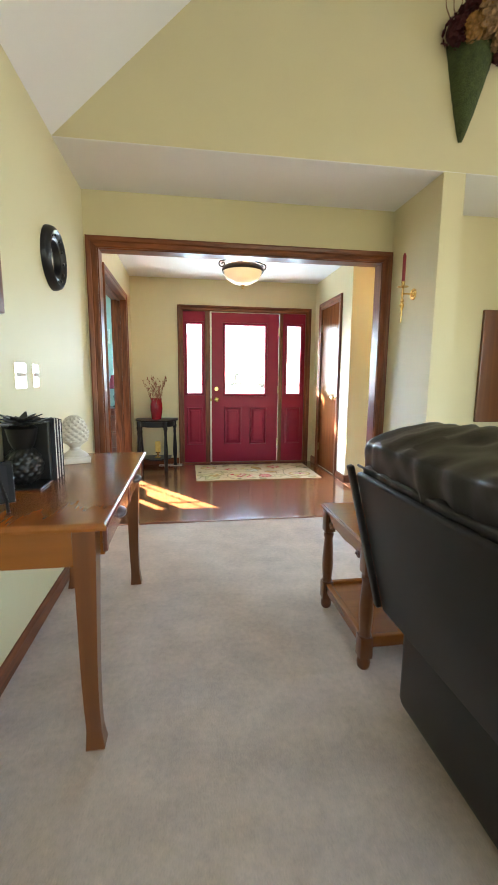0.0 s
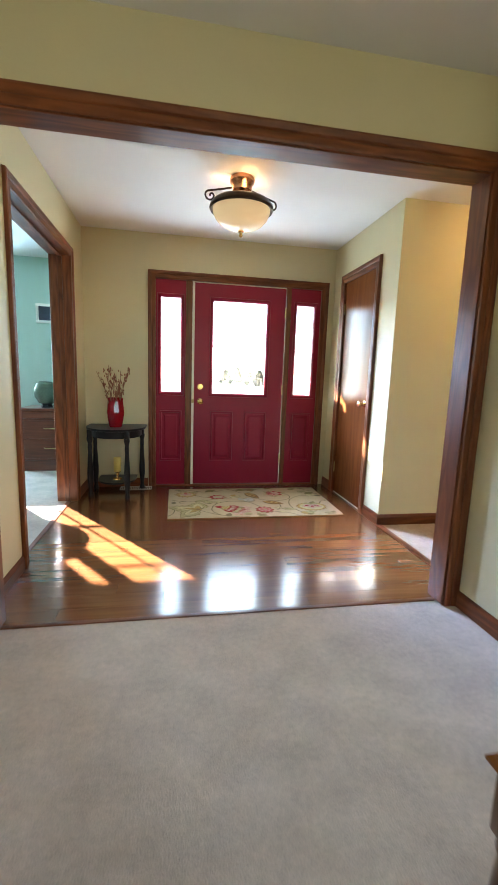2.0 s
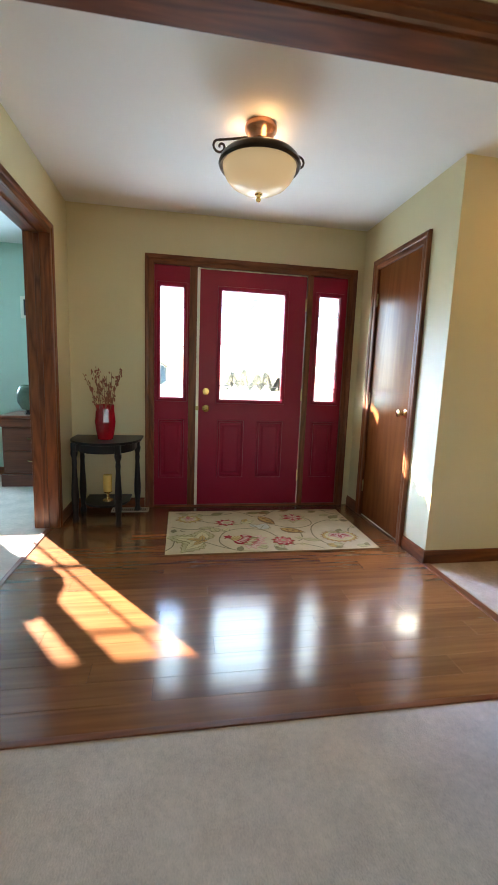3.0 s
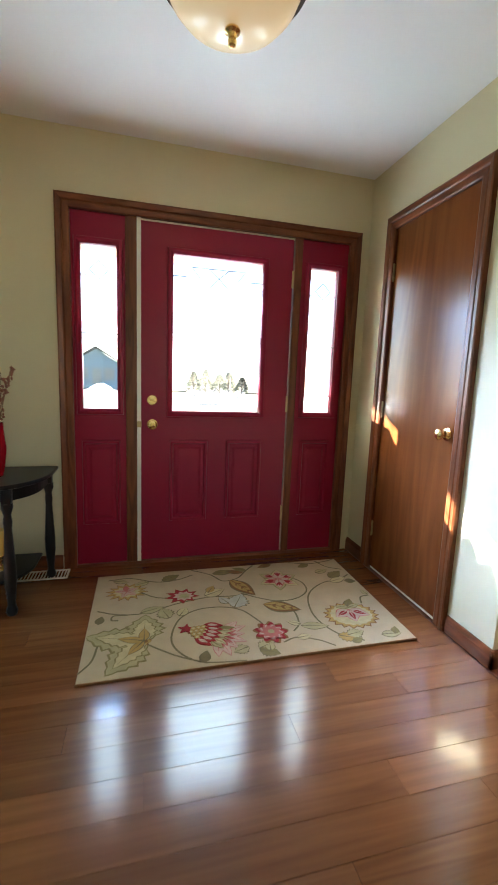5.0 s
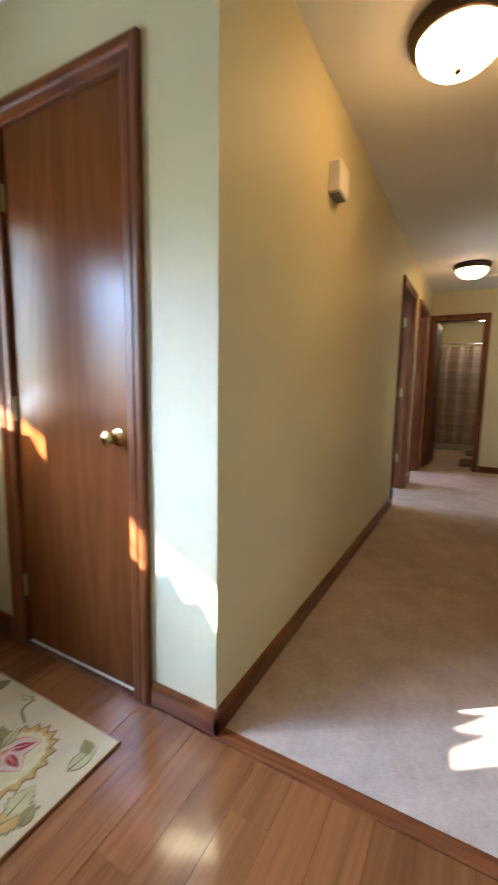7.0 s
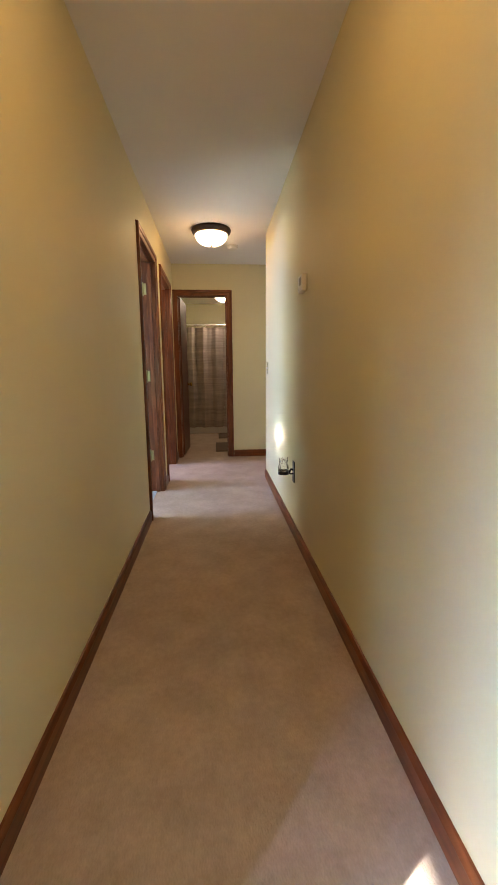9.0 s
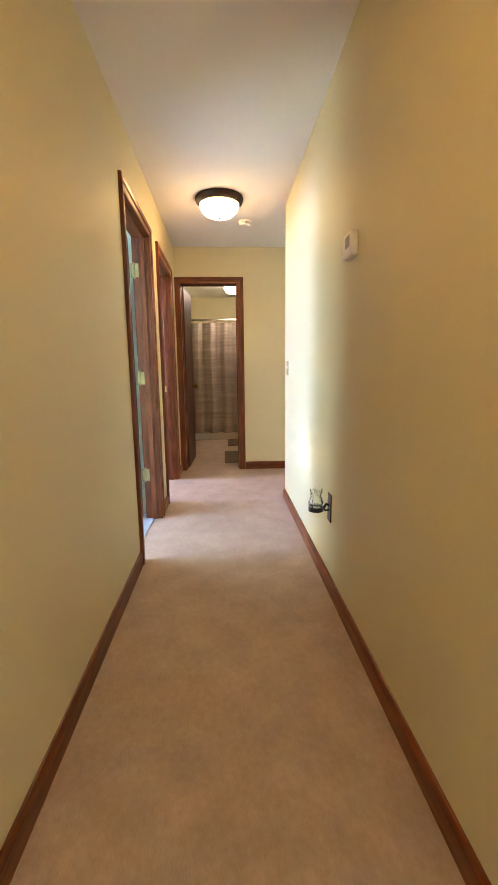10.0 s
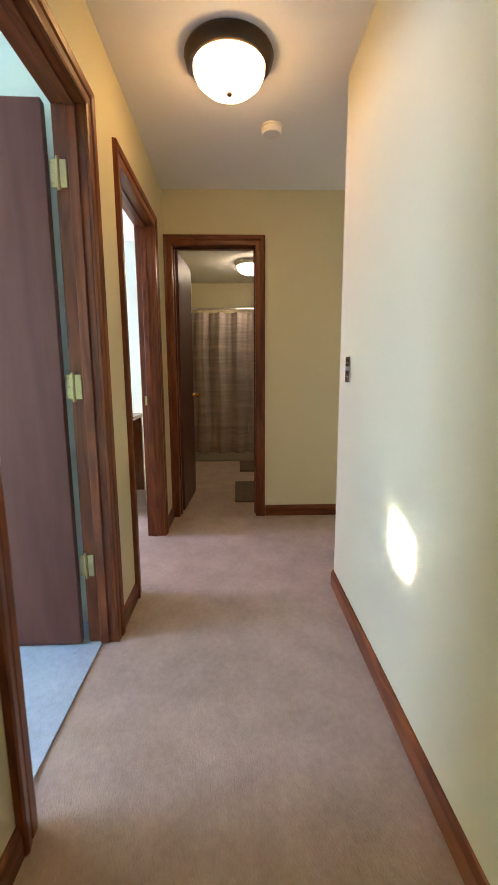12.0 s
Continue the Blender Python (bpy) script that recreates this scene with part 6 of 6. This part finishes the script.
# sunflower-like heads
star(0.857, 0.265, 0.112, 19, 0.84, "gold", 1, 0.1, 0.80)
star(0.857, 0.265, 0.092, 19, 0.92, "pale", 2, 0.1, 0.80)
for ang in (-152, -96, -38):
    leaf(0.862, 0.315, 0.082, 0.026, ang, "blush", "rose", 0, 3)
    leaf(0.862 + 0.012 * math.cos(radians(ang)), 0.315 + 0.024 * math.sin(radians(ang)), 0.055, 0.009, ang, "red", "blush", 1, 5)
for ang in (20, 160):
    leaf(0.868, 0.335, 0.060, 0.012, ang, "sage", "olive", 0, 5)
rosette(0.866, 0.33, 0.018, [(1.0, "gold"), (0.6, "pale")], 6)
leaf(0.868, 0.35, 0.065, 0.013, 55, "olive", "vine", 1, 4)
star(0.112, 0.765, 0.085, 14, 0.66, "gold", 1, 0.3, 0.85)
star(0.112, 0.765, 0.060, 12, 0.76, "pale", 2, 0.1, 0.85)
for ang in (30, 100, 170, 250, 320):
    leaf(0.112, 0.765, 0.050, 0.012, ang, "blush", "rose", 0, 4)
# open flower with branching red veins
for k in range(6):
    ang = 18 + 60 * k
    leaf(0.690, 0.755, 0.098, 0.027, ang, "pale" if k % 2 else "sage", "olive", 0, 1)
    leaf(0.690, 0.755, 0.078, 0.018, ang, "blush", "rose", 0, 3)
    for off in (-24, 0, 24):
        leaf(0.690 + 0.026 * math.cos(radians(ang)), 0.755 + 0.045 * math.sin(radians(ang)), 0.036, 0.004, ang + off, "red", "red", 0, 5)
rosette(0.690, 0.755, 0.016, [(1.0, "red"), (0.5, "gold")], 6)
star(0.305, 0.655, 0.072, 9, 0.62, "red", 1, 0.5, 0.85)
star(0.310, 0.652, 0.046, 9, 0.72, "blush", 2, 0.5, 0.85)
star(0.312, 0.650, 0.028, 7, 0.7, "sage", 3, 0.2, 0.85)
# large jagged leaves round a hub
for ang, ln, wd in ((163, 0.205, 0.048), (232, 0.185, 0.046), (88, 0.160, 0.050)):
    leaf(0.170, 0.245, ln, wd, ang, "sage", "olive", 1, 1)
    leaf(0.170, 0.245, ln * 0.82, wd * 0.62, ang, "pale", "olive", 1, 3)
    leaf(0.170, 0.245, ln * 0.45, wd * 0.34, ang, "gold", "vine", 0, 5)
rosette(0.170, 0.245, 0.022, [(1.0, "gold"), (0.6, "brown")], 5)
# turning leaves in gold and brown
for u, v, ln, wd, ang in ((0.500, 0.80, 0.165, 0.036, -62), (0.580, 0.470, 0.150, 0.036, -26)):
    leaf(u, v, ln, wd, ang, "brown", "vine", 0, 1)
    leaf(u, v, ln * 0.92, wd * 0.72, ang, "gold", "brown", 0, 3)
    for k in range(3):
        a = radians(ang)
        for side in (-38, 38):
            leaf(u + 0.3 * (k + 1) * ln * math.cos(a) / RW, v + 0.3 * (k + 1) * ln * math.sin(a) / RH, 0.026, 0.003, ang + side, "brown", "brown", 0, 5)
# small leaves along the stems
for u, v, ln, wd, ang, mat, jag in ((0.475, 0.47, 0.120, 0.034, 62, "silver", 1), (0.46, 0.52, 0.070, 0.020, 120, "silver", 0), (0.16, 0.51, 0.105, 0.020, 18, "sage", 0), (0.25, 0.43, 0.085, 0.024, 110, "sage", 1), (0.285, 0.44, 0.07, 0.02, 60, "pale", 0),
                                    (0.385, 0.63, 0.110, 0.028, 25, "pale", 0), (0.40, 0.665, 0.07, 0.018, 60, "gold", 0), (0.24, 0.87, 0.10, 0.020, 30, "olive", 1), (0.19, 0.87, 0.08, 0.017, 200, "sage", 0), (0.44, 0.91, 0.12, 0.022, 8, "olive", 0),
                                    (0.50, 0.93, 0.09, 0.016, -20, "brown", 0), (0.33, 0.03, 0.065, 0.017, 70, "olive", 0), (0.50, 0.075, 0.075, 0.022, 25, "sage", 1), (0.50, 0.07, 0.080, 0.020, -30, "olive", 1), (0.47, 0.10, 0.065, 0.018, 200, "sage", 1), (0.53, 0.05, 0.055, 0.016, 80, "sage", 0),
                                    (0.665, 0.22, 0.115, 0.021, -12, "sage", 0), (0.665, 0.235, 0.06, 0.014, 150, "pale", 0), (0.63, 0.12, 0.060, 0.013, 5, "pale", 1), (0.76, 0.10, 0.085, 0.020, -28, "gold", 1), (0.79, 0.09, 0.080, 0.020, 10, "sage", 1), (0.79, 0.03, 0.055, 0.014, 20, "olive", 0),
                                    (0.90, 0.06, 0.085, 0.018, -5, "sage", 0), (0.945, 0.05, 0.055, 0.014, 60, "olive", 0), (0.89, 0.66, 0.10, 0.021, 18, "pale", 0), (0.90, 0.72, 0.105, 0.021, 34, "olive", 1), (0.95, 0.66, 0.060, 0.018, -15, "vine", 0), (0.86, 0.80, 0.085, 0.018, 20, "sage", 0),
                                    (0.86, 0.94, 0.075, 0.016, 200, "olive", 0), (0.58, 0.92, 0.075, 0.017, 150, "olive", 0), (0.06, 0.92, 0.075, 0.016, -20, "sage", 0), (0.03, 0.44, 0.055, 0.015, 80, "sage", 0), (0.70, 0.99, 0.09, 0.016, -160, "brown", 0), (0.985, 0.46, 0.05, 0.013, 100, "sage", 0)):
    leaf(u, v, ln * 0.9, wd, ang, mat, "vine", jag)

# ---- floor planks of the foyer ----
floor_foyer = bpy.data.objects["floor_foyer"]
ROW, GAP = 0.1135, 0.0005
meshes = {}


def plank_mesh(length):
    key = round(length, 3)
    if key not in meshes:
        bm = bmesh.new()
        e = 0.0005
        w = ROW - GAP
        loops = [[bm.verts.new(c) for c in ((i, i, z), (key - GAP - i, i, z), (key - GAP - i, w - i, z), (i, w - i, z))] for i, z in ((0.0, -0.0095), (0.0, -e), (e, 0.0))]
        for a, b in zip(loops, loops[1:]):
            for i in range(4):
                bm.faces.new((a[i], a[(i + 1) % 4], b[(i + 1) % 4], b[i]))
        bm.faces.new(loops[-1])
        me = bpy.data.meshes.new("plank")
        bm.to_mesh(me)
        bm.free()
        me.materials.append(PLANK)
        meshes[key] = me
    return meshes[key]


def plank(x, y, length):
    ob = new("plank", plank_mesh(length))
    ob.parent = floor_foyer
    ob.matrix_basis = Matrix.Translation((x, y, 0))


prng = random.Random(9)
y = -1.052
row = 0
while y < 1.27:
    x = -2.446
    first = (0.35, 0.83, 0.59, 1.07)[row % 4]
    while x < -0.004 - 0.02:
        ln = min(first if first else 1.21, -0.004 - x)
        first = None
        plank(x, y, ln)
        x += ln
    y += ROW
    row += 1
